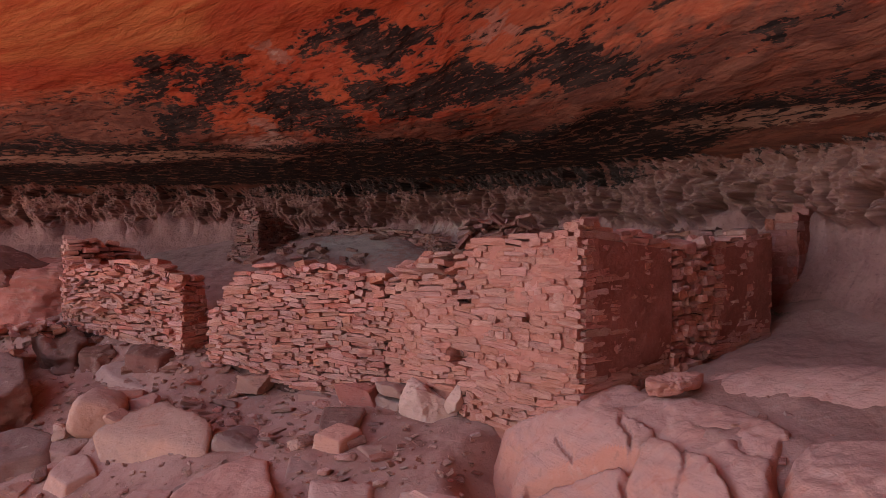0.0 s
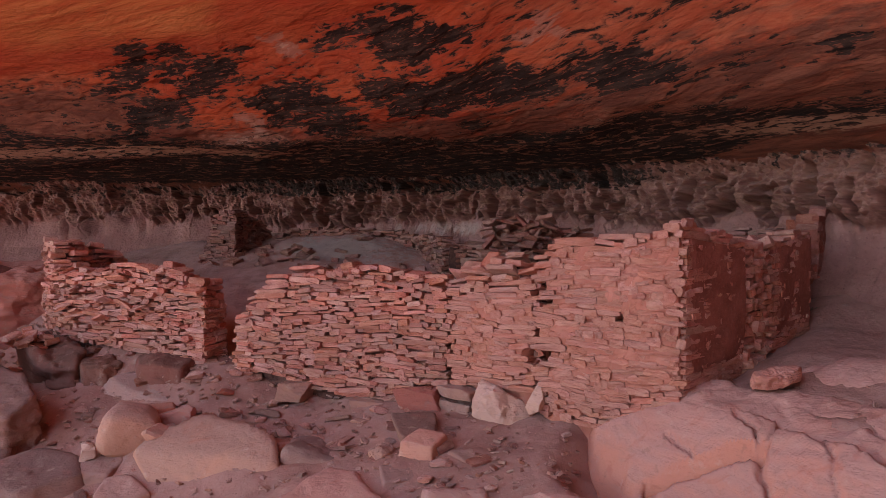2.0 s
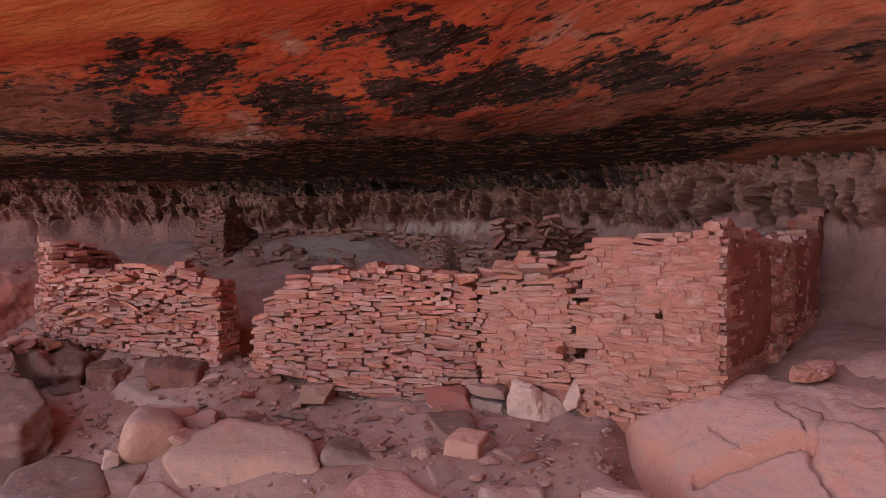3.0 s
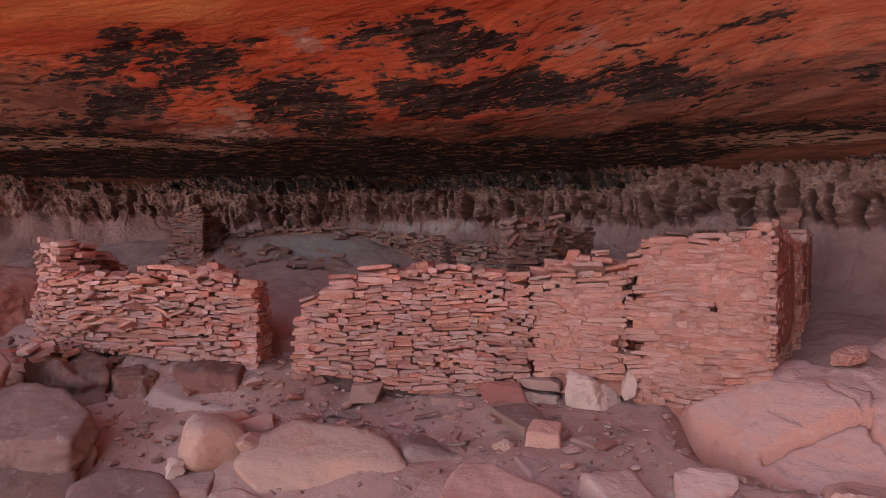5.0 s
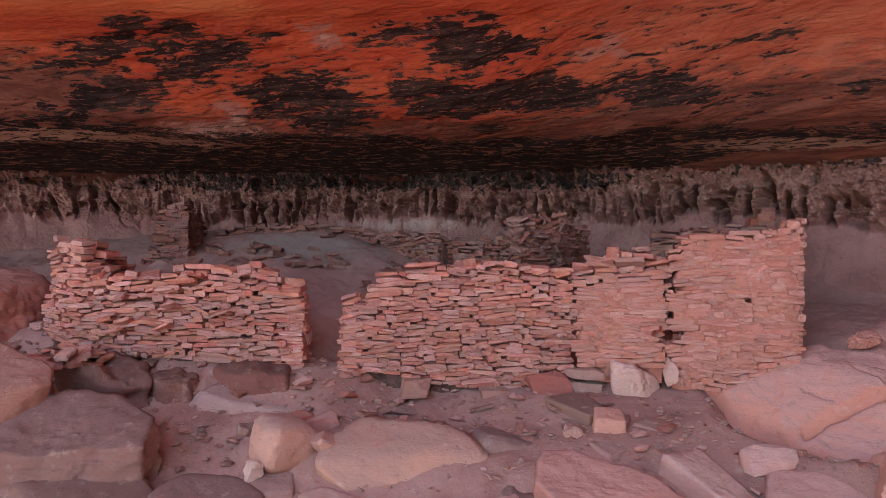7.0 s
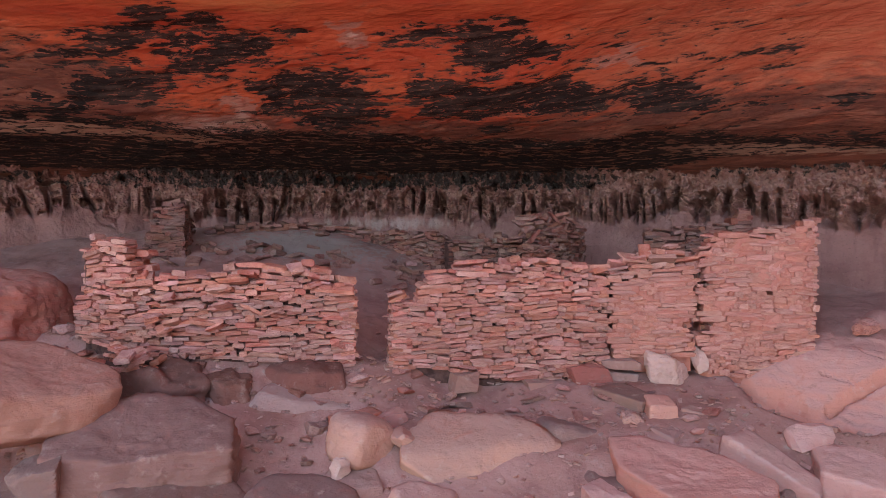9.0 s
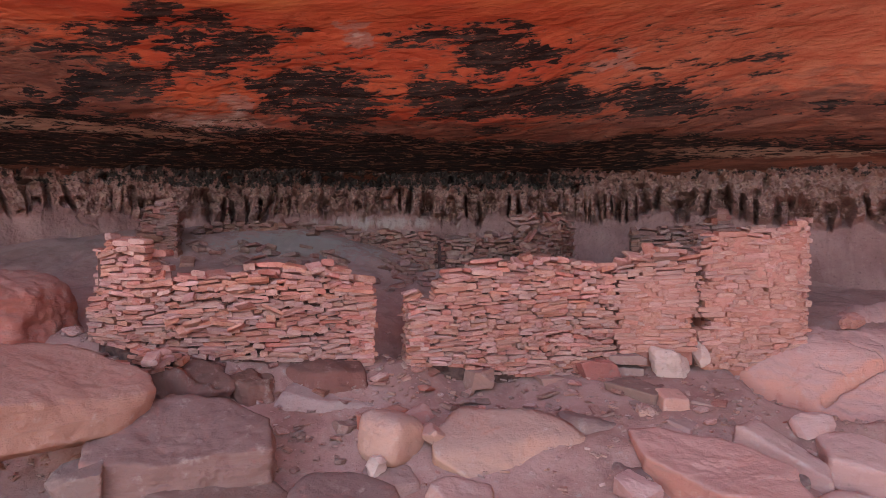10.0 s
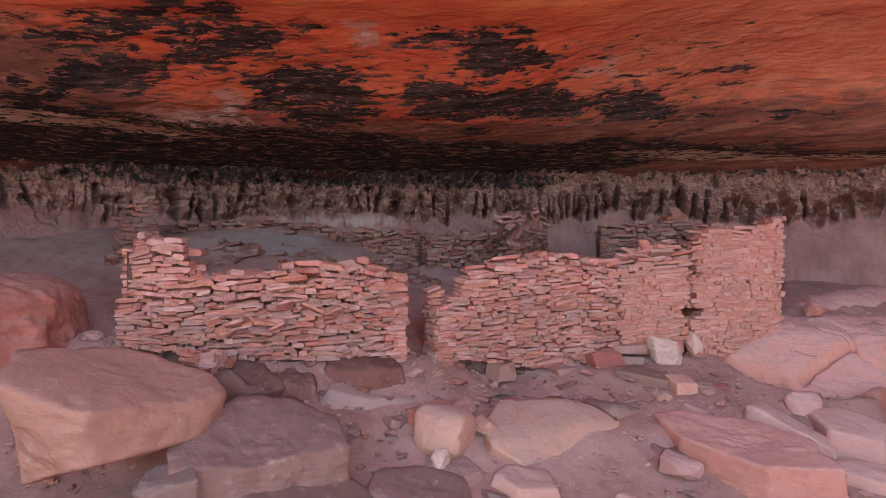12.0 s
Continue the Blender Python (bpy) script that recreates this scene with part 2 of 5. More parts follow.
def masonry_material(name, low, high, each=True, grey=0.5, vary=1.0):
    k = Nodes(name, 0.92)
    p = k.coords(of="Object")
    rnd = k.each() if each else k.island()
    shift = k.t.nodes.new("ShaderNodeVectorMath")
    shift.operation = "ADD"
    k.put(shift.inputs[0], p)
    cxyz = k.t.nodes.new("ShaderNodeCombineXYZ")
    k.put(cxyz.inputs[0], k.math("MULTIPLY", rnd, 91.0))
    k.put(shift.inputs[1], cxyz.outputs[0])
    q = shift.outputs[0]
    a = k.noise(q, 1.7 if each else 6, 5, 0.6)
    b = k.noise(q, 9 if each else 30, 6, 0.65)
    col = k.mix(k.band(a, 0.35, 0.65), low, high)
    col = k.hue(col, rnd, 0.014 * vary, 0.28 * vary, 0.38 * vary)
    col = k.mix(k.band(b, 0.55, 0.72, 0, 0.4), col, (0.49, 0.275, 0.215))
    col = k.mix(k.band(b, 0.45, 0.28, 0, grey), col, (0.14, 0.06, 0.05))
    n = k.bump(b, 0.03, 0.8)
    return k.done(col, n)


def mud_material(name, low, high):
    k = Nodes(name, 0.95)
    p = k.coords()
    a = k.noise(p, 3, 6, 0.6)
    b = k.noise(p, 26, 6, 0.65)
    col = k.mix(k.band(a, 0.35, 0.65), low, high)
    col = k.mix(k.band(b, 0.5, 0.7, 0, 0.3), col, (0.40, 0.18, 0.135))
    col = k.mix(k.band(b, 0.42, 0.3, 0, 0.5), col, (0.20, 0.075, 0.06))
    n = k.bump(a, 0.06, 0.5)
    n = k.bump(b, 0.018, 0.7, n)
    return k.done(col, n)


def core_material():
    k = Nodes("shaded_rubble_core", 0.97)
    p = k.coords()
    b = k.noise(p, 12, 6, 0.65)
    # rubble and mud, darkened in colour for the shade deep in the joints
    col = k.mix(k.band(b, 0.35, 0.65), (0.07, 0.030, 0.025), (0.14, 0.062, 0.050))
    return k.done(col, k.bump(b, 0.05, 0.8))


def boulder_material(name, top, body, red=(0.36, 0.11, 0.08), amount=0.3, beds=0.35, single=False):
    k = Nodes(name, 0.9)
    p = k.coords()
    rnd = 0.31 if single else k.each()
    shift = k.t.nodes.new("ShaderNodeVectorMath")
    shift.operation = "ADD"
    k.put(shift.inputs[0], p)
    cxyz = k.t.nodes.new("ShaderNodeCombineXYZ")
    k.put(cxyz.inputs[1], k.math("MULTIPLY", rnd, 57.0))
    k.put(shift.inputs[1], cxyz.outputs[0])
    q = shift.outputs[0]
    a = k.noise(q, 1.1, 5, 0.55, 0.6)
    b = k.noise(q, 7, 7, 0.62)
    c = k.noise(q, 38, 5, 0.6)
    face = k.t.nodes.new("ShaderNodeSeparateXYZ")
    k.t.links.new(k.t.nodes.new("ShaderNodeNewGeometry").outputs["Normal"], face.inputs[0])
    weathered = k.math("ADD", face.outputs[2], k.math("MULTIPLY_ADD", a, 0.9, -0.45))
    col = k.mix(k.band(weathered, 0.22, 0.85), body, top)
    col = k.mix(k.band(a, 0.56, 0.7, 0, 0.35), col, body)
    col = k.mix(k.band(k.noise(q, 2.3, 6, 0.6, 1.0), 0.56, 0.7, 0, amount), col, red)
    col = k.mix(k.band(b, 0.55, 0.75, 0, 0.3), col, (0.55, 0.40, 0.34))
    col = k.mix(k.band(b, 0.4, 0.27, 0, 0.45), col, (0.20, 0.11, 0.095))
    col = k.mix(k.band(c, 0.62, 0.75, 0, 0.3), col, (0.20, 0.10, 0.09))
    col = k.hue(col, rnd, 0.008, 0.2, 0.2)
    bedding = k.t.nodes.new("ShaderNodeMapping")
    k.put(bedding.inputs["Vector"], q)
    bedding.inputs["Scale"].default_value = (0.5, 0.5, 4.0)
    layers = k.noise(bedding.outputs["Vector"], 3.0, 7, 0.65, 0.8)
    col = k.mix(k.band(layers, 0.52, 0.7, 0, beds), col, (0.27, 0.15, 0.125))
    n = k.bump(a, 0.12, 0.6)
    n = k.bump(layers, 0.10 * beds, 0.6, n)
    n = k.bump(b, 0.026, 0.8, n)
    n = k.bump(c, 0.007, 0.6, n)
    return k.done(col, n)


M_CEIL, M_BACK, M_EARTH, M_MUD, M_CORE = ceiling_material(), back_wall_material(), earth_material(), mud_material("mud_mortar", (0.40, 0.135, 0.097), (0.49, 0.19, 0.143)), core_material()
# smooth red plaster, its colour darkened for faces that stand in shade
M_SHADED_PLASTER = mud_material("shaded_red_plaster", (0.215, 0.062, 0.044), (0.30, 0.095, 0.070))
M_STONE = masonry_material("red_sandstone_slab", (0.42, 0.158, 0.120), (0.52, 0.238, 0.188), grey=0.5, vary=1.0)
M_STONE_JOINED = masonry_material("red_sandstone_slabs", (0.42, 0.158, 0.120), (0.52, 0.238, 0.188), each=False, grey=0.5, vary=1.0)
M_PINK = masonry_material("pink_sandstone_block", (0.46, 0.178, 0.132), (0.55, 0.25, 0.195), grey=0.35, vary=0.6)
# shaded copy of the red slabs for inner walls; also dusty fallen slabs
M_SHADE = masonry_material("dusty_shaded_slab", (0.225, 0.088, 0.068), (0.32, 0.15, 0.12))
M_SHADE_JOINED = masonry_material("dusty_shaded_slabs", (0.225, 0.088, 0.068), (0.32, 0.15, 0.12), each=False)
# red block with the recessed pillar's shade put into its colour
M_SHADOW_BLOCK = masonry_material("shaded_red_block", (0.25, 0.080, 0.060), (0.33, 0.12, 0.092))
M_PEBBLE = masonry_material("loose_chips", (0.28, 0.13, 0.105), (0.38, 0.205, 0.17), each=False)
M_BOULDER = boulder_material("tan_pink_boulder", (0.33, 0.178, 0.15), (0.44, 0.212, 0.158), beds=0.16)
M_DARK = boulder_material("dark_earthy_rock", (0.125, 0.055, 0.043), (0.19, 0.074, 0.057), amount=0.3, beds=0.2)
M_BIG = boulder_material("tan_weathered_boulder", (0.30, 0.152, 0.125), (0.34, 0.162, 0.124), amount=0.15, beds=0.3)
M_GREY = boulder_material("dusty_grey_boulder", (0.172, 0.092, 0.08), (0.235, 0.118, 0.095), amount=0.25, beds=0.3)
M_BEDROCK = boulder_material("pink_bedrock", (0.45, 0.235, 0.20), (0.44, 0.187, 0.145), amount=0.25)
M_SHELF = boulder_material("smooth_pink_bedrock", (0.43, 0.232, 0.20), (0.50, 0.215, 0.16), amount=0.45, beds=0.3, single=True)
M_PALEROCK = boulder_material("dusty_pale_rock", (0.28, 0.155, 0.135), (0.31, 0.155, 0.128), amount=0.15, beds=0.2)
# kept dark so the unseen light screen bounces little red
M_BLOCKER = boulder_material("dark_blocker_rock", (0.09, 0.07, 0.065), (0.13, 0.085, 0.07), amount=0.2, single=True)
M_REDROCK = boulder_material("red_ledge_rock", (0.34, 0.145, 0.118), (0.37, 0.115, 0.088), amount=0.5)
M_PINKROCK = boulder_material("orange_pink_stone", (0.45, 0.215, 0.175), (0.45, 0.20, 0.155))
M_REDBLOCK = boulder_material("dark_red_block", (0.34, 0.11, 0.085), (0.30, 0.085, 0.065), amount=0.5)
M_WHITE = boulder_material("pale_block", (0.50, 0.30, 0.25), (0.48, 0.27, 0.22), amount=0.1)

# ---- the ground, one sheet to the horizon ----
def spread(lo, hi, stepsize, far):
    near = np.arange(lo, hi + stepsize / 2, stepsize)
    grow = stepsize * np.cumsum(1.22 ** np.arange(1, 40))
    grow = grow[grow < far]
    return np.concatenate([(lo - grow)[::-1], near, hi + grow])


gx, gy = np.meshgrid(spread(-13, 7, 0.07, 900), spread(4, 19, 0.07, 900), indexing="ij")
gz = ground_z(gx, gy) + 0.022 * fbm(gx * 3.1, gy * 3.1, 0, 4, 31) + 0.010 * fbm(gx * 11, gy * 11, 0, 3, 37)
gu, gv = to_uv(gx, gy)
ash = np.exp(-((gu + 11.9) / 1.0) ** 2 - ((gv - 10.0) / 0.55) ** 2) + 0.45 * np.exp(-((gu + 11.0) / 2.4) ** 2 - ((gv - 10.4) / 0.9) ** 2)
ground = new("ground", grid_mesh("ground", np.stack([gx, gy, gz], -1), M_EARTH, attributes=(("ash", ash),)))
tagged(ground, "dusty red earth strewn with stone chips", "ground", kind="structure")

# ---- the overhang: underside, cliff face and top in one loft ----
us = np.concatenate([np.linspace(-34, -24, 60, endpoint=False), np.linspace(-24, 3, 900, endpoint=False), np.linspace(3, 11, 60)])
MOUTH = -6.0 - 1.0 * step(-9.0, 3.0, us)[:, None]
ds = np.concatenate([np.linspace(-0.3, 7.5, 280, endpoint=False), np.linspace(7.5, 19, 46)]) / 19.0


def roof_z(u, d):
    reach = d * (1 + 0.35 * step(-9.0, -3.0, u))
    z = np.interp(reach, (-0.5, 0.0, 0.6, 1.5, 2.6, 3.3, 4.0, 4.6, 5.3, 7, 10, 14, 19, 26), (2.52, 2.68, 2.84, 3.06, 3.33, 3.6, 4.12, 4.52, 4.84, 5.5, 7.4, 10.4, 13.5, 16))
    return z + 0.2 * np.exp(-((np.asarray(d, float) - 3.6) / 0.8) ** 2) * step(-9.5, -11.5, u)


U, D0 = np.meshgrid(us, ds, indexing="ij")
wide = np.maximum(back_v(U) - MOUTH, 0.5)
D = np.minimum(D0 * 19.0, wide)
Dw = D + 0.06 * fbm(U * 0.6, D * 0.6, 0, 3, 3)
Z = (roof_z(U, Dw - 0.25) + roof_z(U, Dw) + roof_z(U, Dw + 0.25)) / 3
length = np.concatenate([np.zeros((len(us), 1)), np.cumsum(np.hypot(np.diff(D, axis=1), np.diff(Z, axis=1)), axis=1)], axis=1)
ledge = fbm(U * 0.35 + D * 0.25, D * 1.5 - U * 0.35, 0, 4, 11)
Z = Z + 0.02 * ledge * step(0.3, 1.5, D) + 0.008 * fbm(U * 2.0, D * 4.0 - U * 0.4, 0, 4, 13)
# thin beds that broke away one behind the other
sheet = 2.3 * fbm(U * 0.42 + D * 0.2, D * 1.1 - U * 0.22, 0, 5, 15, 0.55)
Z = Z + 0.024 * (np.floor(sheet) + step(0.40, 0.60, sheet - np.floor(sheet))) * step(0.6, 1.6, D) * (1 - 0.85 * step(4.6, 5.4, D)) * (1 - 0.5 * step(-9.0, -5.5, U))
V = back_v(U) - D
X, Y = to_xy(U, V)
plan = np.stack([U, length, np.zeros_like(U)], -1)
bed = np.stack([U, length - 0.12 * np.minimum(U, -9.0) - 0.03 * np.maximum(U + 9.0, 0), np.zeros_like(U)], -1)


def stain(outlines, u, d, soft):
    """How deep a place lies inside any of the outlines: 0.5 on the edge, rising over the soft width."""
    most = np.full(u.shape, -1.0)
    for line in outlines:
        inside, away = np.zeros(u.shape, bool), np.full(u.shape, 9.0)
        for (ax_, ay_), (bx_, by_) in zip(line, line[1:] + line[:1]):
            dx, dy = bx_ - ax_, by_ - ay_
            f = np.clip(((u - ax_) * dx + (d - ay_) * dy) / (dx * dx + dy * dy + 1e-9), 0, 1)
            away = np.minimum(away, np.hypot(u - ax_ - f * dx, d - ay_ - f * dy))
            crosses = (ay_ > d) != (by_ > d)
            inside ^= crosses & (u < dx * (d - ay_) / (dy if dy else 1e-9) + ax_)
        most = np.maximum(most, 0.5 + np.where(inside, away, -away) / soft)
    return np.clip(most, -1, 1.2)


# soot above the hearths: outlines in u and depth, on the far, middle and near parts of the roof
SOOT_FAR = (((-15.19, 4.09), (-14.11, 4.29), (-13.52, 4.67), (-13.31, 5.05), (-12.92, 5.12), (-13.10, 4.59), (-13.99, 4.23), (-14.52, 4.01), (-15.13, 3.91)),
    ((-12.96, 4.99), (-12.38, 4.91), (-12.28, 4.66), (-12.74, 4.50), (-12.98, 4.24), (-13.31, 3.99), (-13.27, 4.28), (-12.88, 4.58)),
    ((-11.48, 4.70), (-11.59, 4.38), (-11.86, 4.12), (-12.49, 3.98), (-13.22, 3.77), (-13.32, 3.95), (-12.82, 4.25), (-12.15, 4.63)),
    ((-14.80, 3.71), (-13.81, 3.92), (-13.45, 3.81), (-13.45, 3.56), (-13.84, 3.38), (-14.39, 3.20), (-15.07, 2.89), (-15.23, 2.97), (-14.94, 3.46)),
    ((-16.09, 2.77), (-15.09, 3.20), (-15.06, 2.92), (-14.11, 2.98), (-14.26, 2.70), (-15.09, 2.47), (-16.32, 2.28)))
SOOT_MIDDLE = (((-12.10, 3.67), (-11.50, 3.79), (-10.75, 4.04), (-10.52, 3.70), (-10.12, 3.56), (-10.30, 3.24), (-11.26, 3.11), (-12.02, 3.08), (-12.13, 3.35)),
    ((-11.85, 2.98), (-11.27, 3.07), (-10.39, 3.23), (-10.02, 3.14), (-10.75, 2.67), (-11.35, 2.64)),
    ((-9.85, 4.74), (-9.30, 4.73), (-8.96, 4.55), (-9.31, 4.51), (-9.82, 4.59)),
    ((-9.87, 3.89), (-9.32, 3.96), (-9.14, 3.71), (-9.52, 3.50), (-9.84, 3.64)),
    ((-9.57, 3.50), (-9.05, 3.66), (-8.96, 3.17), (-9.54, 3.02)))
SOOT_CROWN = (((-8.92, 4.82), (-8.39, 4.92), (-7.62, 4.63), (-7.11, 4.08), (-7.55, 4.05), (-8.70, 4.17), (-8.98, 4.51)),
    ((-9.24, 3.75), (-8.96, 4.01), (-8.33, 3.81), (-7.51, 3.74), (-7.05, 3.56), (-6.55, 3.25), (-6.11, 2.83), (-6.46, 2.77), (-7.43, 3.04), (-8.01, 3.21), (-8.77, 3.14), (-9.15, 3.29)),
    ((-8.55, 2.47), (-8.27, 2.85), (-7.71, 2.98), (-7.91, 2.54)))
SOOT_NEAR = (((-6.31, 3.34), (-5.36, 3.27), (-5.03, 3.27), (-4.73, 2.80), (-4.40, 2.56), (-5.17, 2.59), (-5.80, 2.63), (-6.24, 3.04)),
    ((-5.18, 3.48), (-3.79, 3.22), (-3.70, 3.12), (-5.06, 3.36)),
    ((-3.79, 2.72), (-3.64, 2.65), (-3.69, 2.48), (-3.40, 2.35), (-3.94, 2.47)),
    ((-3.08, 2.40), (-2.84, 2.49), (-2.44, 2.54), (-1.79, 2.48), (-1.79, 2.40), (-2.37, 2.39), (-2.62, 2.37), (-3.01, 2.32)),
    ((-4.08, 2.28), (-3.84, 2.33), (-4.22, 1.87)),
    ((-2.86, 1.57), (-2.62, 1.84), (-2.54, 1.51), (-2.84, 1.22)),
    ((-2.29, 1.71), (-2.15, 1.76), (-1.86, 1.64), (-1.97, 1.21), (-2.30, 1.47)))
PALE_PATCHES = (((-6.61, 3.91), (-6.06, 3.78), (-6.01, 3.56), (-6.42, 3.69)),
    ((-12.46, 3.45), (-12.19, 3.13), (-12.02, 2.56), (-14.02, 2.41), (-13.60, 2.89), (-12.77, 3.00)),
    ((-10.64, 4.80), (-10.30, 4.84), (-10.23, 4.60), (-10.60, 4.49)))
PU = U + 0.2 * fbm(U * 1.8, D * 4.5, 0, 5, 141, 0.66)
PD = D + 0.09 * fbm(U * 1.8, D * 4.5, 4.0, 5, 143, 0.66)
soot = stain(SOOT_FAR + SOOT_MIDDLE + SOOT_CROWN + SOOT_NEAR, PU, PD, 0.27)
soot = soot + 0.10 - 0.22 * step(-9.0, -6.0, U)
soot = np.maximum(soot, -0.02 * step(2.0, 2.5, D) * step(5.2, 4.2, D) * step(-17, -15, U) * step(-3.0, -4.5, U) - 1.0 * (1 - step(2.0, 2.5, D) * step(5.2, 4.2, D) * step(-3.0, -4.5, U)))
pale = stain(PALE_PATCHES, PU, PD, 0.4)
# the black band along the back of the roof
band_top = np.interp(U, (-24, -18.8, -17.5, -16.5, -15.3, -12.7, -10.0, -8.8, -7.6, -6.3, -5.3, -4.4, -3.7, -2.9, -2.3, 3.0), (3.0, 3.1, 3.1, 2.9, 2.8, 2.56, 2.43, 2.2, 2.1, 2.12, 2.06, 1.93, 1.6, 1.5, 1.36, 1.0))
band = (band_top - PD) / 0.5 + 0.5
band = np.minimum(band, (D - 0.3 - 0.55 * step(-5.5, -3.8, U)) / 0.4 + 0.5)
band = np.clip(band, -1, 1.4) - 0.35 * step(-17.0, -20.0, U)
tan_streaks = np.exp(-((D - np.interp(U, (-16, -11, -4.2, -2), (2.35, 2.0, 1.2, 0.8))) / 0.26) ** 2) * (step(-12.2, -13.8, U) + 0.9 * step(-4.9, -4.2, U) + 0.35)
smoke = 0.85 * step(3.7, 2.5, D + 0.2 * step(-8.0, -4.0, U)) + 0.85 * step(-13.0, -15.0, U) * step(4.7, 3.6, D) - 0.05
dull = 0.9 * step(-9.0, -5.0, U) + 0.9 * step(-13.8, -15.5, U) * step(5.0, 4.2, D)
# bare roof towards the mouth, where bounced light is painted in too
fresh_lit = step(-0.25, 0.55, D - np.interp(U, (-16, -11, -8, -5, -2), (5.3, 5.3, 5.3, 4.7, 3.9)) + 0.4 * fbm(U * 0.5, D * 0.9, 0, 3, 29)) * (1 - 0.9 * step(-8.5, -5.5, U))
P = np.stack([X, Y, Z], -1)
# cliff face and the plateau above close the rock
extra = []
for v_off, z_abs in ((-0.6, 15.0), (-0.9, 18.0), (0.0, 22.0), (8.0, 24.0), (40.0, 26.0), (40.0, -3.0)):
    vv = np.minimum(V[:, -1], MOUTH[:, 0]) + v_off
    ex, ey = to_xy(us, vv)
    extra.append(np.stack([ex, ey, np.maximum(Z[:, -1] + 0.3, z_abs) + 0.4 * fbm(us * 0.4, us * 0 + z_abs, 0, 3, 23) if z_abs > 0 else np.full(len(us), z_abs)], -1))
E_ = np.stack(extra, 1)
P = np.concatenate([P, E_], 1)
pad = np.zeros((len(us), E_.shape[1]))
fresh_lit = np.concatenate([fresh_lit, pad + 1.0], 1)
soot, pale, smoke, band, tan_streaks, dull = (np.concatenate([a, pad + fill], 1) for a, fill in ((soot, -1.0), (pale, -1.0), (smoke, 0.0), (band, -1.0), (tan_streaks, 0.0), (dull, 0.5)))
bed = np.concatenate([bed, np.repeat(bed[:, -1:], E_.shape[1], 1) + np.arange(1, E_.shape[1] + 1)[None, :, None] * 4.0], 1)
plan = np.concatenate([plan, np.stack([np.repeat(us[:, None], E_.shape[1], 1), length[:, -1:] + np.arange(1, E_.shape[1] + 1)[None] * 4.0, pad], -1)], 1)
ceiling = new("ceiling", grid_mesh("ceiling", P, M_CEIL, attributes=(("soot", soot), ("pale", pale), ("smoke", smoke), ("band", band), ("streaks", tan_streaks), ("dull", dull), ("fresh_lit", fresh_lit), ("plan", plan), ("bed", bed))))
tagged(ceiling, "orange sandstone overhang blackened by soot", "rock overhang", kind="structure")

# ---- unseen dark rock screen, added to keep light from the right off the alcove ----
bt, bh = np.meshgrid(np.linspace(-4.0, -34.0, 40), np.linspace(-4.0, 22.0, 24), indexing="ij")
b_u = 7.2 + 0.10 * (bt + 4) + 0.06 * bh + 0.7 * fbm(bt * 0.25, bh * 0.2, 0, 4, 151)
b_x, b_y = to_xy(b_u, bt)
light_blocker = new("wall_buttress", grid_mesh("wall_buttress", np.stack([b_x, b_y, bh], -1), M_BLOCKER))
tagged(light_blocker, "unseen dark rock screen added to block light from the right", "rock wall", kind="structure")

# ---- the fluted back wall ----
bu = np.concatenate([np.linspace(-34, -23, 60, endpoint=False), np.linspace(-23, 1.5, 1650, endpoint=False), np.linspace(1.5, 11, 60)])
bq = np.linspace(0, 1, 150)
BU, BQ = np.meshgrid(bu, bq, indexing="ij")
BZ = np.interp(BQ, (0, 0.12, 0.3, 1.0), (0.2, 1.1, 1.65, 2.98))
BD = np.interp(BZ, (0.2, 0.9, 1.3, 1.8, 2.2, 2.6, 2.95), (1.5, 0.75, 0.3, 0.08, 0.0, 0.08, 0.35)) * np.where(BZ < 2.0, 1 - 0.65 * step(-6.5, -3.5, BU), 1)


def cells(a, c, seed):
    """Distances to the nearest and the next of scattered points, about one in each unit square."""
    i, j = np.floor(a).astype(np.int64), np.floor(c).astype(np.int64)
    d1, d2 = np.full(a.shape, 9.0), np.full(a.shape, 9.0)
    for p in (-1, 0, 1):
        for q in (-1, 0, 1):
            x = i + p + 0.5 + 0.40 * lattice(i + p, j + q, 0, seed)
            y = j + q + 0.5 + 0.45 * lattice(i + p, j + q, 5, seed)
            d = np.hypot(a - x, c - y)
            d2 = np.minimum(d2, np.maximum(d, d1))
            d1 = np.minimum(d1, d)
    return d1, d2


right_, left_ = step(-6.5, -4.5, BU), step(-13.5, -16.0, BU)
warp = 0.22 * fbm(BU * 2.0, BZ * 1.2, 0, 3, 43)
# nodules above, hanging down in fingers with hollows between them; a smooth fluted face below
each_ = BU * (4.4 - 0.8 * right_ - 1.2 * left_) + warp * 0.9 + 0.25 * left_ * (BZ - 2.0) * 3
c1, c2 = cells(each_, BZ * 0.45 + 0.1 * BU, 47)
foot_ = 2.0 + 0.13 * grain(BU * 3.7, 0, 0, 41) + 0.10 * grain(BU * 1.1, 0, 0, 42) - 0.05 * right_
zone = step(-0.16, 0.10, BZ - foot_)
fade = 1 - 0.75 * right_ * step(2.42, 2.7, BZ) - 0.4 * left_
warp2 = 0.5 * fbm(BU * 3.0, BZ * 3.0, 2.0, 4, 44, 0.6)
f1, f2 = cells(BU * 7.0 + warp * 2.2 + warp2, BZ * (5.0 - 1.5 * right_) + warp * 2.0 - warp2 * 0.8, 53)
g1, g2 = cells(BU * 15 + warp * 3, BZ * 14 + warp * 3, 57)
open_up = np.maximum(step(-0.25, 0.35, grain(BU * 2.3, 3.0, 0, 58)), right_ * 0.8)
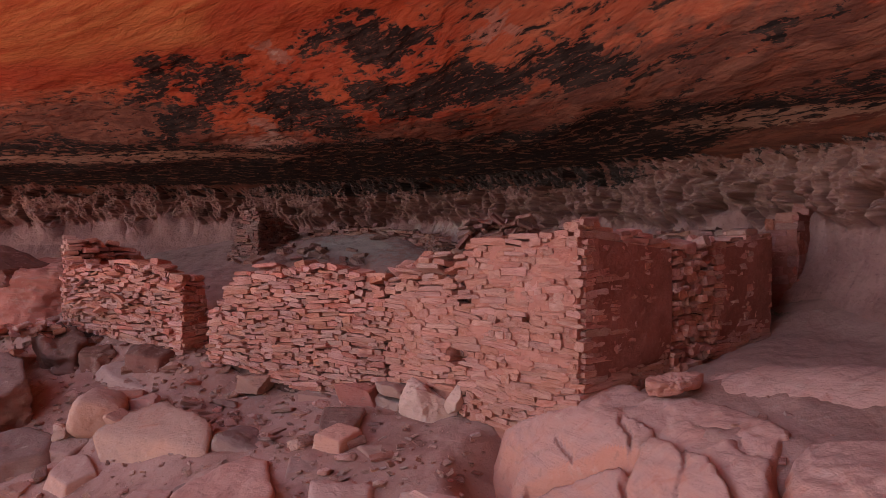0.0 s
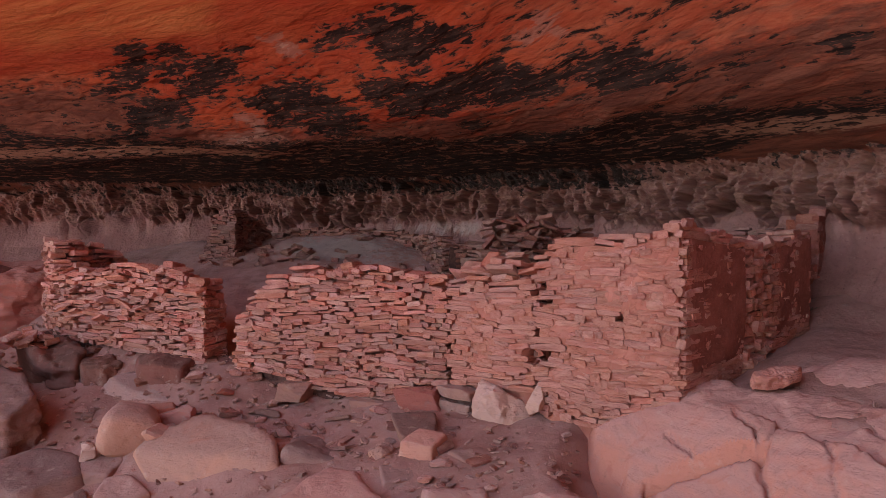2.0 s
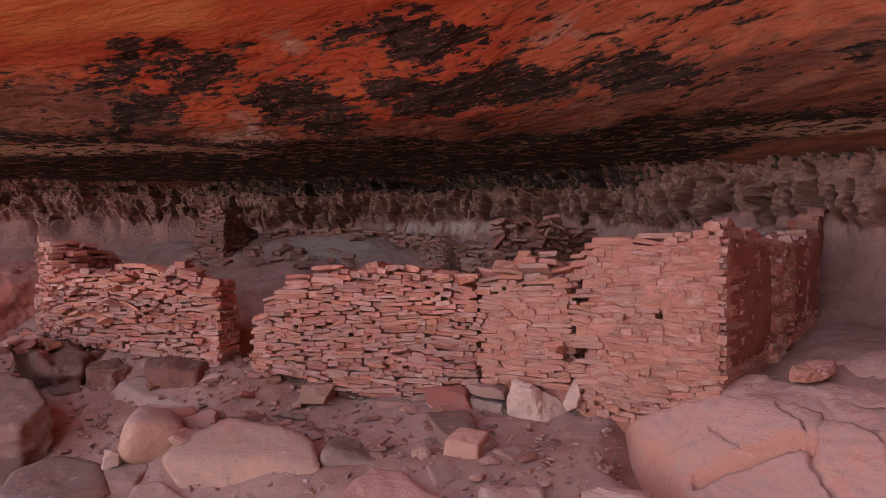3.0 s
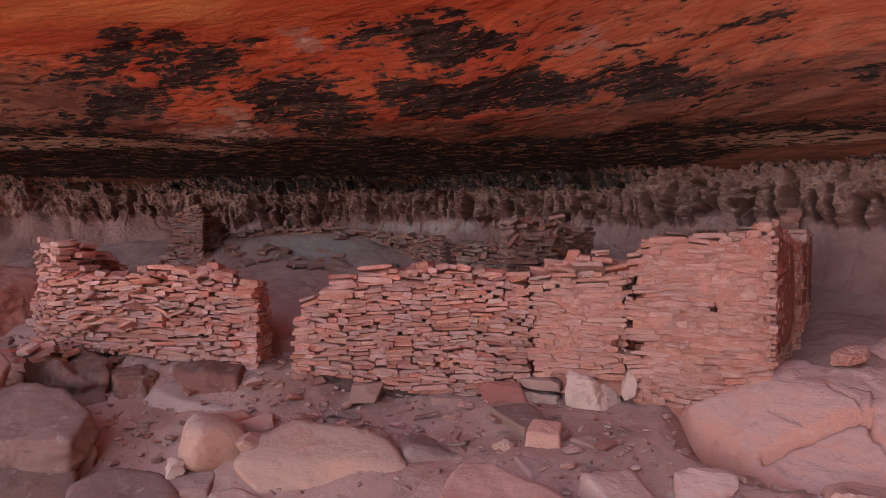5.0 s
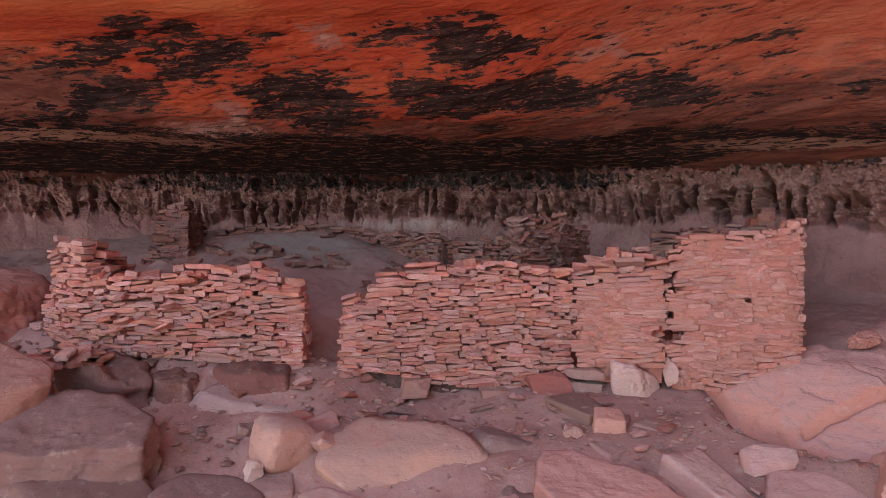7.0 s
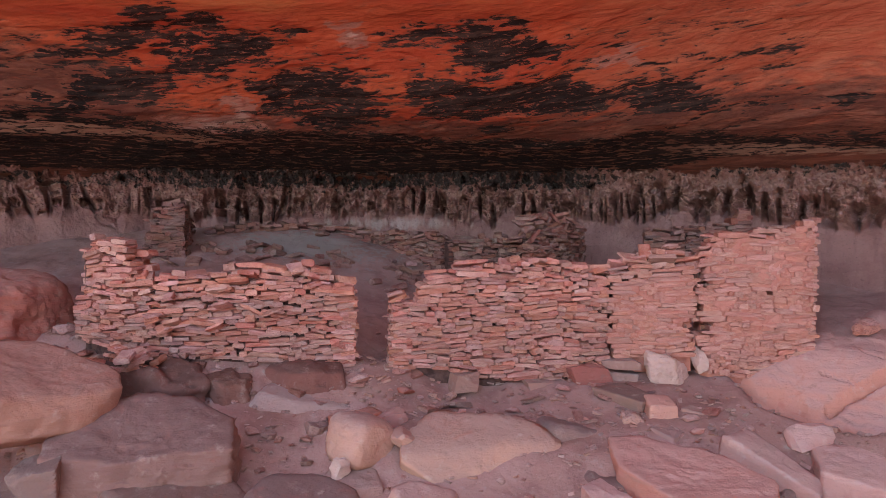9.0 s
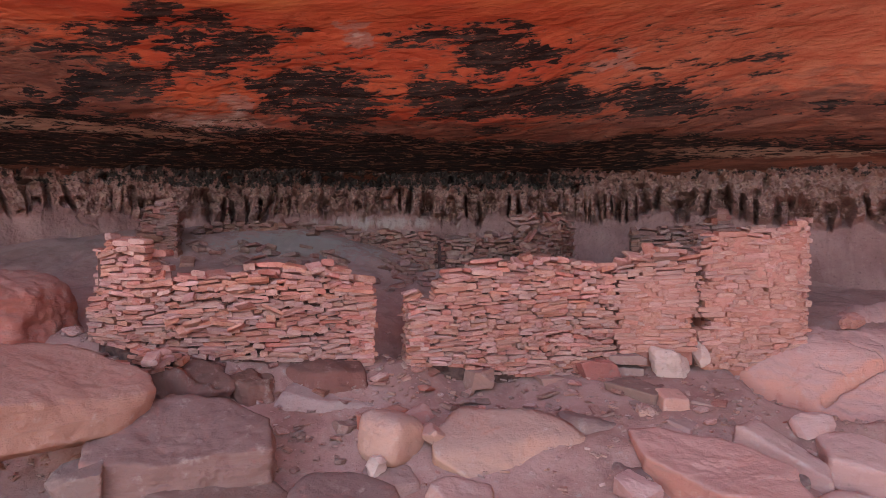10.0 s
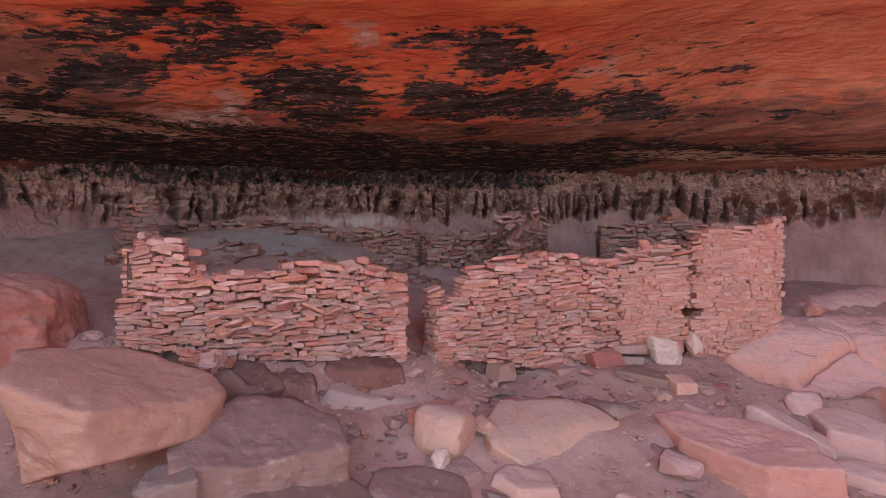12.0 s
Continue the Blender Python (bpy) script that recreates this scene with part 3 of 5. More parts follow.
hollow = (0.68 - 0.25 * left_) * np.exp(-((BZ - foot_ - 0.12) / 0.22) ** 4) * (1 - step(0.10 + 0.04 * right_, 0.33 + 0.08 * right_, c2 - c1)) * (0.3 + 0.7 * open_up)
finger = 0.19 * zone * fade * np.sqrt(np.clip(1 - (c1 / 0.8) ** 2, 0, 1)) * (1 - 0.5 * step(2.3, 2.55, BZ))
nodule = zone * fade * (0.06 + 0.10 * np.sqrt(np.clip(1 - f1 ** 2 * 1.1, 0, 1)) - 0.10 * (1 - step(0.0, 0.16, f2 - f1)) * step(-0.3, 0.3, grain(BU * 3.1, BZ * 2.7, 0, 69)) + 0.03 * np.sqrt(np.clip(1 - g1 ** 2, 0, 1)) - 0.03 * (1 - step(0.0, 0.25, g2 - g1)))
pits = step(0.34, 0.46, grain(BU * 4.6, BZ * (4.2 - 1.7 * right_) + warp, 0, 59)) * step(-0.1, 0.1, BZ - foot_) * (1 - 0.5 * step(2.6, 2.8, BZ))
flute = np.abs(grain(BU * 2.6 + 0.5 * (BZ - 1.8), BZ * 0.5, 0, 60)) - 0.4
below = (1 - zone) * step(1.3, 1.85, BZ)
split_ = np.exp(-(grain(BU * 2.1 + 0.12 * fbm(BU, BZ * 5, 0, 3, 63), BZ * 0.35, 0, 62) / 0.03) ** 2) * step(1.5, 1.75, BZ)
BD = BD + finger + nodule - hollow - (0.34 - 0.24 * right_) * pits + (0.19 + 0.2 * left_ - 0.10 * right_) * flute * (below + 0.4 * left_ * zone) - (0.07 - 0.04 * right_) * split_ * below + (0.012 + 0.055 * zone + 0.035 * right_ * zone) * fbm(BU * 6, BZ * 4, 0, 5, 61, 0.7) + 0.06 * fbm(BU * 0.7, BZ * 1.2, 0, 3, 67)
for hu, hz, hw, hh in ((-3.31, 2.2, 0.13, 0.22), (-4.14, 2.1, 0.10, 0.10), (-4.04, 2.31, 0.10, 0.06), (-5.15, 2.36, 0.06, 0.2), (-4.82, 2.48, 0.14, 0.08), (-3.35, 2.56, 0.06, 0.1), (-2.76, 2.33, 0.07, 0.08), (-2.61, 2.55, 0.06, 0.12), (-4.77, 2.01, 0.06, 0.07), (-5.6, 2.2, 0.10, 0.18), (-8.3, 2.15, 0.10, 0.16), (-11.4, 2.1, 0.07, 0.2), (-16.6, 2.4, 0.16, 0.12), (-2.3, 2.15, 0.1, 0.12)):
    BD = BD - 0.42 * np.exp(-(((BU - hu) / hw) ** 2 + ((BZ - hz) / hh) ** 2) ** 1.5)
turn_ = np.where(BU < 2.2, -0.07 * (BU + 9.7) - 0.26 * np.maximum(BU + 0.8, 0), -2.0)
long_ = np.sqrt(1 + turn_ ** 2)
BV = back_v(BU) - BD / long_
BX, BY = to_xy(BU + np.clip(turn_, -0.9, 0.9) * BD / long_, BV)
b_pale = 0.9 * np.exp(-((BZ - 1.75) / 0.22) ** 2) * np.exp(-((BU + 10.2) / 2.2) ** 2) - 0.2
b_pale = np.maximum(b_pale, 0.2 * np.exp(-((BZ - 1.78) / 0.22) ** 2) - 0.1)
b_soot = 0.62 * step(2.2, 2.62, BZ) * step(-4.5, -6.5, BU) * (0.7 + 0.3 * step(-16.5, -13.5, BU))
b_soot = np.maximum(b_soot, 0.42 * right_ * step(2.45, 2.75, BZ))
b_tan = step(-6.5, -4.0, BU) * step(1.9, 2.3, BZ)
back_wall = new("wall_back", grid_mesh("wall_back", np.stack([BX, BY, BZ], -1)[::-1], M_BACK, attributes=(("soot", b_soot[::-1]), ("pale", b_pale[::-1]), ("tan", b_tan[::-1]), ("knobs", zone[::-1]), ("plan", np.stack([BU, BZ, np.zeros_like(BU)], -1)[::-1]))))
tagged(back_wall, "pitted and fluted brown conglomerate cave wall", "rock wall", kind="structure")


# ---- rocks ----
def sphere(levels):
    bm = bmesh.new()
    bmesh.ops.create_icosphere(bm, subdivisions=levels, radius=1.0)
    places, faces = np.array([v.co[:] for v in bm.verts]), [tuple(v.index for v in f.verts) for f in bm.faces]
    bm.free()
    return places, faces


ICO3_V, ICO3_F = sphere(3)
ICO_V, ICO_F = sphere(5)
ICO6_V, ICO6_F = sphere(6)


def rock_mesh(name, size, seed, cuts=9, rounding=14.0, rough=0.03, material=None, planes=(), fine=True, layered=0.0):
    """A block of stone: a box cut by slanting planes, with rounded arrises and a weathered skin. planes: further cuts (direction, distance of the half size)."""
    rng = np.random.default_rng(seed)
    dirs, faces = (ICO_V, ICO_F) if fine else (ICO3_V, ICO3_F)
    half = np.array(size) / 2
    n = [(1, 0, 0), (-1, 0, 0), (0, 1, 0), (0, -1, 0), (0, 0, 1), (0, 0, -1)]
    h = [1.0] * 6
    for _ in range(cuts):
        d = rng.normal(size=3)
        d /= np.linalg.norm(d)
        n.append(d)
        h.append(rng.uniform(0.74, 1.08))
    for d, dist in planes:
        d = np.array(d, float)
        n.append(d / np.linalg.norm(d))
        h.append(dist)
    n = np.array(n) + rng.normal(size=(len(n), 3)) * 0.12
    s = np.maximum(dirs @ n.T, 1e-4) / np.array(h)
    r = 1.0 / (s ** rounding).sum(1) ** (1 / rounding)
    p = dirs * r[:, None] * half
    q = p + rng.uniform(-50, 50, 3)
    big = min(size)
    k = fbm(q[:, 0] * 1.6 / big, q[:, 1] * 1.6 / big, q[:, 2] * 1.6 / big, 5, seed, 0.55)
    chip = np.abs(fbm(q[:, 0] * 3.0 / big, q[:, 1] * 3.0 / big, q[:, 2] * 3.0 / big, 4, seed + 9, 0.5))
    p = p + dirs * ((k * rough - chip * rough * 0.8) * big)[:, None]
    if layered:
        lay = fbm(q[:, 0] * 0.8, q[:, 1] * 0.8, q[:, 2] * 9, 3, seed + 5)
        p = p + dirs * (lay * layered * np.clip(1 - np.abs(dirs[:, 2]), 0, 1))[:, None]
    me = mesh_from(name, p, faces, material, smooth=True)
    me.set_sharp_from_angle(angle=radians(26))
    return me


TAKEN = []


def is_free(x, y, r):
    """No large rock lies there."""
    return all(math.hypot(x - a, y - b) > c * 0.85 + r * 0.5 for a, b, c in TAKEN)


def rock(name, label, at, size, turn, seed, material, category="boulder", group="", **more):
    """One loose rock; at is the middle of the block."""
    ob = new(name, rock_mesh(name, size, seed, material=material, **more))
    ob.matrix_basis = pose(*at, *turn)
    if size[0] > 0.3:
        TAKEN.append((at[0], at[1], size[0] * 0.5))
    return tagged(ob, label, category, group)


def slab_rock(name, label, outline, top, low, seed, material, category="boulder", splay=0.12, faces=(), rounding=26.0, rough=0.024, layered=0.0, group=""):
    """A broken slab: an outline in plan, a tilted top (height in the middle, rise to x and y) and flanks that splay outwards; faces: further cuts (place, direction)."""
    rng = np.random.default_rng(seed)
    out = np.array(outline, float)
    mid = out.mean(0)
    high = top[0]
    c = np.array((mid[0], mid[1], (high + low) / 2))
    half = np.array((np.ptp(out[:, 0]) / 2, np.ptp(out[:, 1]) / 2, (high - low) / 2))
    cuts = [(np.array((0, 0, high)) - (0, 0, c[2]), np.array((-top[1], -top[2], 1.0))), (np.array((0, 0, low - c[2])), np.array((0, 0, -1.0)))]
    for i in range(len(out)):
        a, b = out[i], out[(i + 1) % len(out)]
        n = np.array((b[1] - a[1], a[0] - b[0]))
        n = n / np.hypot(*n)
        if n @ ((a + b) / 2 - mid) < 0:
            n = -n
        edge = np.append((a + b) / 2 - mid, high + top[1] * ((a + b) / 2 - mid)[0] + top[2] * ((a + b) / 2 - mid)[1] - c[2])
        cuts.append((edge, np.append(n, splay)))
    for at, n in faces:
        cuts.append((np.array(at) - c, np.array(n, float)))
    large = half.max() > 0.8
    if large:
        rounding *= 2.2
    dirs = (ICO6_V if large else ICO_V) * half
    s_ = 0.0
    for at, n in cuts:
        h = max(float(at @ n), 0.04 * float(np.linalg.norm(n)))
        s_ = s_ + np.maximum(dirs @ n / h, 1e-5) ** rounding
    p = dirs / (s_ ** (1 / rounding))[:, None]
    q = p + rng.uniform(-50, 50, 3)
    out_ = p / np.linalg.norm(p, axis=1)[:, None]
    size = float(half.min()) * 2
    k = fbm(q[:, 0] * 1.3, q[:, 1] * 1.3, q[:, 2] * 1.3, 7, seed, 0.55)
    chip = np.abs(fbm(q[:, 0] * 4.0, q[:, 1] * 4.0, q[:, 2] * 4.0, 4, seed + 9, 0.5))
    lay = fbm(q[:, 0] * 2.2, q[:, 1] * 2.2, q[:, 2] * 8, 4, seed + 5) * layered * np.clip(1.1 - np.abs(out_[:, 2]), 0, 1)
    p = p + out_ * ((k * 1.2 - chip * 0.7) * rough * (0.4 + size) + lay)[:, None]
    ob = new(name, mesh_from(name, p, ICO6_F if large else ICO_F, material, smooth=True))
    ob.matrix_basis = pose(*c)
    TAKEN.extend(((a * 0.55 + mid[0] * 0.45), (b * 0.55 + mid[1] * 0.45), float(half[:2].min()) * 0.6) for a, b in outline)
    return tagged(ob, label, category, group)


# ---- masonry ----
def slab_units(count, seed):
    """Some differing stones of unit size: front at y = -0.5, length along x."""
    rng = random.Random(seed)
    made = []
    for _ in range(count):
        ring = []
        a, b = 0.5, 0.5
        cx, cz, wedge = rng.uniform(0.03, 0.2), rng.uniform(0.16, 0.55), rng.uniform(-0.22, 0.22)
        pts = [(-a, -b + cz * rng.uniform(0.3, 1)), (-a + cx * rng.uniform(0.4, 1), -b), (rng.uniform(-0.2, 0.2), -b * rng.uniform(0.92, 1.02)), (a - cx * rng.uniform(0.4, 1), -b),
               (a, -b + cz * rng.uniform(0.3, 1)), (a * rng.uniform(0.94, 1.0), b - cz * rng.uniform(0.3, 1)), (a - cx * rng.uniform(0.5, 1.6), b * rng.uniform(0.9, 1)), (rng.uniform(-0.2, 0.2), b * rng.uniform(0.9, 1.02)),
               (-a + cx * rng.uniform(0.5, 1.6), b * rng.uniform(0.9, 1)), (-a * rng.uniform(0.94, 1.0), b - cz * rng.uniform(0.3, 1))]
        pts = [(x, z * (1 + wedge * x)) for x, z in pts]
        n = len(pts)
        verts = []
        slope = rng.uniform(-0.05, 0.05)
        for depth, shrink in ((-0.5, 0.955), (-0.465, 1.0), (0.5, 0.95)):
            for x, z in pts:
                jitter = rng.uniform(-0.045, 0.045) if depth < 0 else 0
                verts.append((x * shrink if depth > -0.5 else x * (1 - (1 - shrink) * 0.35), depth + jitter + slope * (x * 2), z * shrink))
        verts.append((rng.uniform(-0.25, 0.25), -0.5 + rng.uniform(-0.05, 0.04), rng.uniform(-0.15, 0.15)))
        faces = [(i, (i + 1) % n, 3 * n) for i in range(n)]
        for r in (0, 1):
            for i in range(n):
                j = (i + 1) % n
                faces.append((r * n + i, (r + 1) * n + i, (r + 1) * n + j, r * n + j))
        faces.append(tuple(reversed(range(2 * n, 3 * n))))
        made.append((np.array(verts), faces))
    return made


UNITS = slab_units(22, 7)
UNIT_MESH = {}


def unit_mesh(i, material):
    key = (i, material.name)
    if key not in UNIT_MESH:
        UNIT_MESH[key] = mesh_from("stone", UNITS[i][0], UNITS[i][1], material)
    return UNIT_MESH[key]


def joined_stones(name, stones, material, parent, label=""):
    verts, faces, base = [], [], 0
    for i, m in stones:
        v = UNITS[i][0] @ np.array(m.to_3x3()).T + np.array(m.translation)
        verts.append(v)
        faces += [tuple(base + k for k in f) for f in UNITS[i][1]]
        base += len(v)
    ob = part(name, mesh_from(name, np.concatenate(verts), faces, material), parent, label)
    ob["kind"] = "stuff"
    return ob


def pack(rng, length, low, high, th, ln):
    """Dry-stone packing: stones laid one after another over the lowest spot. Gives (s, z, length, thickness, slope in degrees)."""
    ds_ = 0.02
    n = max(int(length / ds_), 6)
    sky_ = np.array([low(i * ds_) for i in range(n)])
    goal = np.array([high(i * ds_) for i in range(n)])
    laid = []
    for _ in range(5000):
        open_ = goal - sky_ > th[0] * 0.6
        if not open_.any():
            break
        i = int(np.argmin(np.where(open_, sky_ + 0.004 * np.sin(np.arange(n) * 0.7 + len(laid)), 9e9)))
        want = int((ln[0] + (ln[1] - ln[0]) * rng.random() ** 1.4) / ds_)
        t = th[0] + (th[1] - th[0]) * rng.random() ** 1.5
        if rng.random() < 0.10:
            t, want = t * 1.35, int(want * 0.7)
        reach = int(want * rng.random())
        tol = 0.036
        a = i
        while a > 0 and i - a < reach and abs(sky_[a - 1] - sky_[i]) < tol:
            a -= 1
        b = i + 1
        while b < n and b - a < want and abs(sky_[b] - sky_[i]) < tol:
            b += 1
        if n - b < 4:
            b = n
        if a < 4:
            a = 0
        if b - a < 4:
            a, b = max(a - 2, 0), min(b + 3, n)
        third = max((b - a) // 3, 1)
        zl, zr = sky_[a:a + third].max(), sky_[b - third:b].max()
        rise = float(np.clip((zr - zl) / max((b - a - third) * ds_, 0.05), -0.13, 0.13))
        line = zl + rise * (np.arange(b - a) - third / 2) * ds_
        line = line + max(0.0, float((sky_[a:b] - line).max()) - 0.01)
        sunk = min(max(float((line - sky_[a:b]).mean()), 0.0), 0.03)
        laid.append(((a + b) / 2 * ds_, float(line.mean()) + (t - sunk) / 2, (b - a) * ds_, t + sunk, math.degrees(math.atan(rise))))
        sky_[a:b] = line + t
    return laid


def table(pairs):
    xs, zs = [p[0] for p in pairs], [p[1] for p in pairs]
    return lambda s: float(np.interp(s, xs, zs))


class Line:
    """A bent line on the ground: the front face of a wall, from left to right."""

    def __init__(self, points):
        self.p = np.array(points, float)
        self.s = np.concatenate([[0], np.cumsum(np.hypot(*np.diff(self.p, axis=0).T))])
        self.length = float(self.s[-1])

    def at(self, s):
        return Vector((float(np.interp(s, self.s, self.p[:, 0])), float(np.interp(s, self.s, self.p[:, 1]))))

    def along(self, s):
        a, b = self.at(max(s - 0.12, 0)), self.at(min(s + 0.12, self.length))
        return (b - a).normalized()


def wall_run(parent, points, base, top, rng, th=(0.027, 0.078), ln=(0.12, 0.5), thick=0.4, depth=0.22, gap=0.003, messy=1.0, material=None, recess=0.11,
             core=None, voids=(), lean=0.0, budget=None, spare=None, caps=True, cover=0.014, bare=0.0, torn=0.0, tight=1.0, inset=0.012):
    """A run of masonry along a bent line, its front face seen from left to right."""
    line = Line(points)
    length = line.length
    low, high = table(base), table(top)
    start = points[0]
    ragged = lambda s: high(s) + 0.03 * math.sin(s * 9.1 + start[0]) + 0.02 * math.sin(s * 23.0)
    for s, z, l, h, slope in pack(rng, length, low, ragged, th, ln):
        if any(abs(s - a) < w / 2 and abs(z - c) < k / 2 for a, c, w, k in voids):
            continue
        t = line.along(s)
        nrm, yaw = Vector((t.y, -t.x)), math.degrees(math.atan2(t.y, t.x))
        near_top = z > high(s) - 0.2
        wild = messy * (2.2 if near_top else 1.0)
        dp = depth * rng.uniform(0.85, 1.3)
        if torn and (s - l / 2 < 0.03 or s + l / 2 > length - 0.03):
            s += rng.uniform(-torn, torn)
        out = rng.gauss(0, 0.017 * messy) - lean * (z - low(s))
        c = line.at(s) - nrm * (dp / 2 - out)
        m = pose(c.x, c.y, z, rng.gauss(0, 4.0 * wild), -slope + rng.gauss(0, 1.3 * wild), yaw + rng.gauss(0, 3.0 * wild)) @ Matrix.Diagonal((l * 1.02 * tight - gap, dp, h * 1.01 * tight, 1))
        i = rng.randrange(len(UNITS))
        if budget is None or budget[0] > 0:
            part("stone", unit_mesh(i, material), parent, m=m)
            if budget is not None:
                budget[0] -= 1
        else:
            spare.append((i, m))
    if caps:
        s = 0.1
        while s < length - 0.05:
            t = line.along(s)
            nrm, yaw = Vector((t.y, -t.x)), math.degrees(math.atan2(t.y, t.x))
            l, h, dp = rng.uniform(0.16, 0.36), rng.uniform(0.022, 0.045), rng.uniform(0.15, 0.28)
            c = line.at(s) - nrm * rng.uniform(depth + 0.06, max(thick - 0.1, depth + 0.07))
            m = pose(c.x, c.y, high(s) - rng.uniform(0.03, 0.11), rng.gauss(0, 5), rng.gauss(0, 4), yaw + rng.uniform(-35, 35)) @ Matrix.Diagonal((l, dp, h, 1))
            spare.append((rng.randrange(len(UNITS)), m))
            s += l * 0.75
        for zrow in range(60):
            z = low(length / 2) + 0.05 + zrow * 0.09
            s = rng.uniform(0, 0.2)
            while s < length:
                l = rng.uniform(0.2, 0.45)
                if z < high(s) - 0.09:
                    l = min(l, length)
                    sm = min(s + l / 2, length - l / 2)
                    t = line.along(sm)
                    c = line.at(sm) - Vector((t.y, -t.x)) * (thick - 0.08 + rng.gauss(0, 0.012))
                    spare.append((rng.randrange(len(UNITS)), pose(c.x, c.y, z, 0, rng.gauss(0, 1.5), math.degrees(math.atan2(t.y, t.x)) + 180 + rng.gauss(0, 3)) @ Matrix.Diagonal((l, 0.2, 0.085, 1))))
                s += l + 0.01
    # rubble and mud between the two faces
    n = max(int(length / 0.05), 3)
    rows = []
    for i in range(n + 1):
        s = inset + (length - 2 * inset) * i / n
        f, t = line.at(s), line.along(s)
        nrm = Vector((t.y, -t.x))
        hz_ = max(high(s) - 0.09, low(s) + 0.02)
        zs = np.linspace(low(s) - 0.22, hz_, 31)
        dent = recess + lean * (zs - low(s)) + cover * fbm(s * 3.5, zs * 5, start[0], 4, 71) + bare * (step(0.34, 0.12, zs - low(s)) + step(0.16, 0.02, s))
        for a, cz, w, k in voids:
            dent = dent + 0.36 * np.exp(-((s - a) / w * 2) ** 4 - ((zs - cz) / k * 2) ** 4)
        row = [(f.x - nrm.x * d, f.y - nrm.y * d, z) for d, z in zip(dent.tolist(), zs.tolist())]
        for w in (0.35, 0.7, 1.0):
            d = recess + (thick - recess - 0.05) * w
            row.append((f.x - nrm.x * d, f.y - nrm.y * d, float(zs[-1]) - 0.01 * w))
        row.append((f.x - nrm.x * (thick - 0.05), f.y - nrm.y * (thick - 0.05), float(zs[0])))
        rows.append(row)
    m_ = len(rows[0])
    verts = [v for r in rows for v in r]
    faces = [(i * m_ + j, (i + 1) * m_ + j, (i + 1) * m_ + j + 1, i * m_ + j + 1) for i in range(n) for j in range(m_ - 1)]
    faces += [tuple(range(m_)), tuple(reversed(range(n * m_, n * m_ + m_)))]
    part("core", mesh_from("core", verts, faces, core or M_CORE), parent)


def ruin(name, label, category="ruined wall"):
    e = new(name)
    e.empty_display_size = 0.2
    return tagged(e, label, category, "ruined walls")


# ---- ruined walls ----
def build_left_wall():
    w = ruin("ruin_wall", "tumbled dry-laid red sandstone slab wall with a taller broken corner")
    rng, budget, spare = random.Random(11), [300], []
    wall_run(w, ((-6.72, 13.15), (-6.58, 12.75), (-6.28, 12.35), (-5.05, 11.57), (-3.93, 10.96)), [(0, 0.28), (0.93, 0.14), (2.0, 0.02), (3.68, -0.1)],
             [(0, 0.62), (0.18, 0.85), (0.27, 1.2), (0.34, 1.5), (0.68, 1.52), (0.78, 1.4), (0.86, 1.15), (1.0, 1.05), (1.5, 1.06), (2.0, 1.13), (2.3, 1.18), (2.9, 1.16), (3.5, 1.04), (3.68, 0.84)], rng, th=(0.030, 0.066), ln=(0.13, 0.46), inset=0.08, messy=1.4, gap=0.002, tight=1.0, material=M_STONE, budget=budget, spare=spare)
    wall_run(w, ((-3.93, 10.96), (-3.68, 11.34)), [(0, -0.12), (0.5, -0.05)], [(0, 0.86), (0.5, 0.7)], rng, inset=0.1, messy=1.0, material=M_STONE, budget=budget, spare=spare, caps=False)
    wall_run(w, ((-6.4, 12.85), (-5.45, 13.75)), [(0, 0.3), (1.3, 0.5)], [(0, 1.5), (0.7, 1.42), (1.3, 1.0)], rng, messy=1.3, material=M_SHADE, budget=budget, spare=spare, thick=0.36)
    # slabs that slid down over the broken half
    for _ in range(16):
        s = rng.random() ** 1.2
        x, y = -6.2 + 1.5 * s, 12.28 - 0.93 * s
        z = rng.uniform(0.35, 1.08)
        out = rng.uniform(0.0, 0.10)
        m = pose(x - 0.42 * out, y - 0.9 * out, z, rng.gauss(0, 14), rng.choice((-1, -1, 1)) * rng.uniform(4, 26), -28 + rng.gauss(0, 14)) @ Matrix.Diagonal((rng.uniform(0.14, 0.32), 0.15, rng.uniform(0.025, 0.05), 1))
        spare.append((rng.randrange(len(UNITS)), m))
    joined_stones("stonework", spare, M_STONE_JOINED, w)


def build_middle_wall():
    w = ruin("ruin_wall", "dry-laid red sandstone slab wall with a ragged stepped end")
    rng, budget, spare = random.Random(12), [300], []
    wall_run(w, ((-3.50, 10.78), (-2.0, 9.93), (-0.84, 9.27)), [(0, -0.16), (0.6, -0.2), (1.4, -0.36), (2.2, -0.42), (3.05, -0.18)],
             [(0, 0.40), (0.12, 0.6), (0.3, 0.72), (0.42, 0.8), (0.5, 1.05), (0.9, 1.15), (1.7, 1.21), (2.3, 1.19), (3.05, 1.07)], rng, th=(0.032, 0.068), inset=0.10, ln=(0.15, 0.48), gap=0.002, tight=1.0, torn=0.05, messy=1.1, material=M_STONE, budget=budget, spare=spare)
    wall_run(w, ((-3.22, 11.2), (-3.50, 10.78)), [(0, -0.2), (0.5, -0.2)], [(0, 0.8), (0.5, 0.4)], rng, inset=0.12, messy=1.2, material=M_STONE, budget=budget, spare=spare, caps=False)
    joined_stones("stonework", spare, M_STONE_JOINED, w)


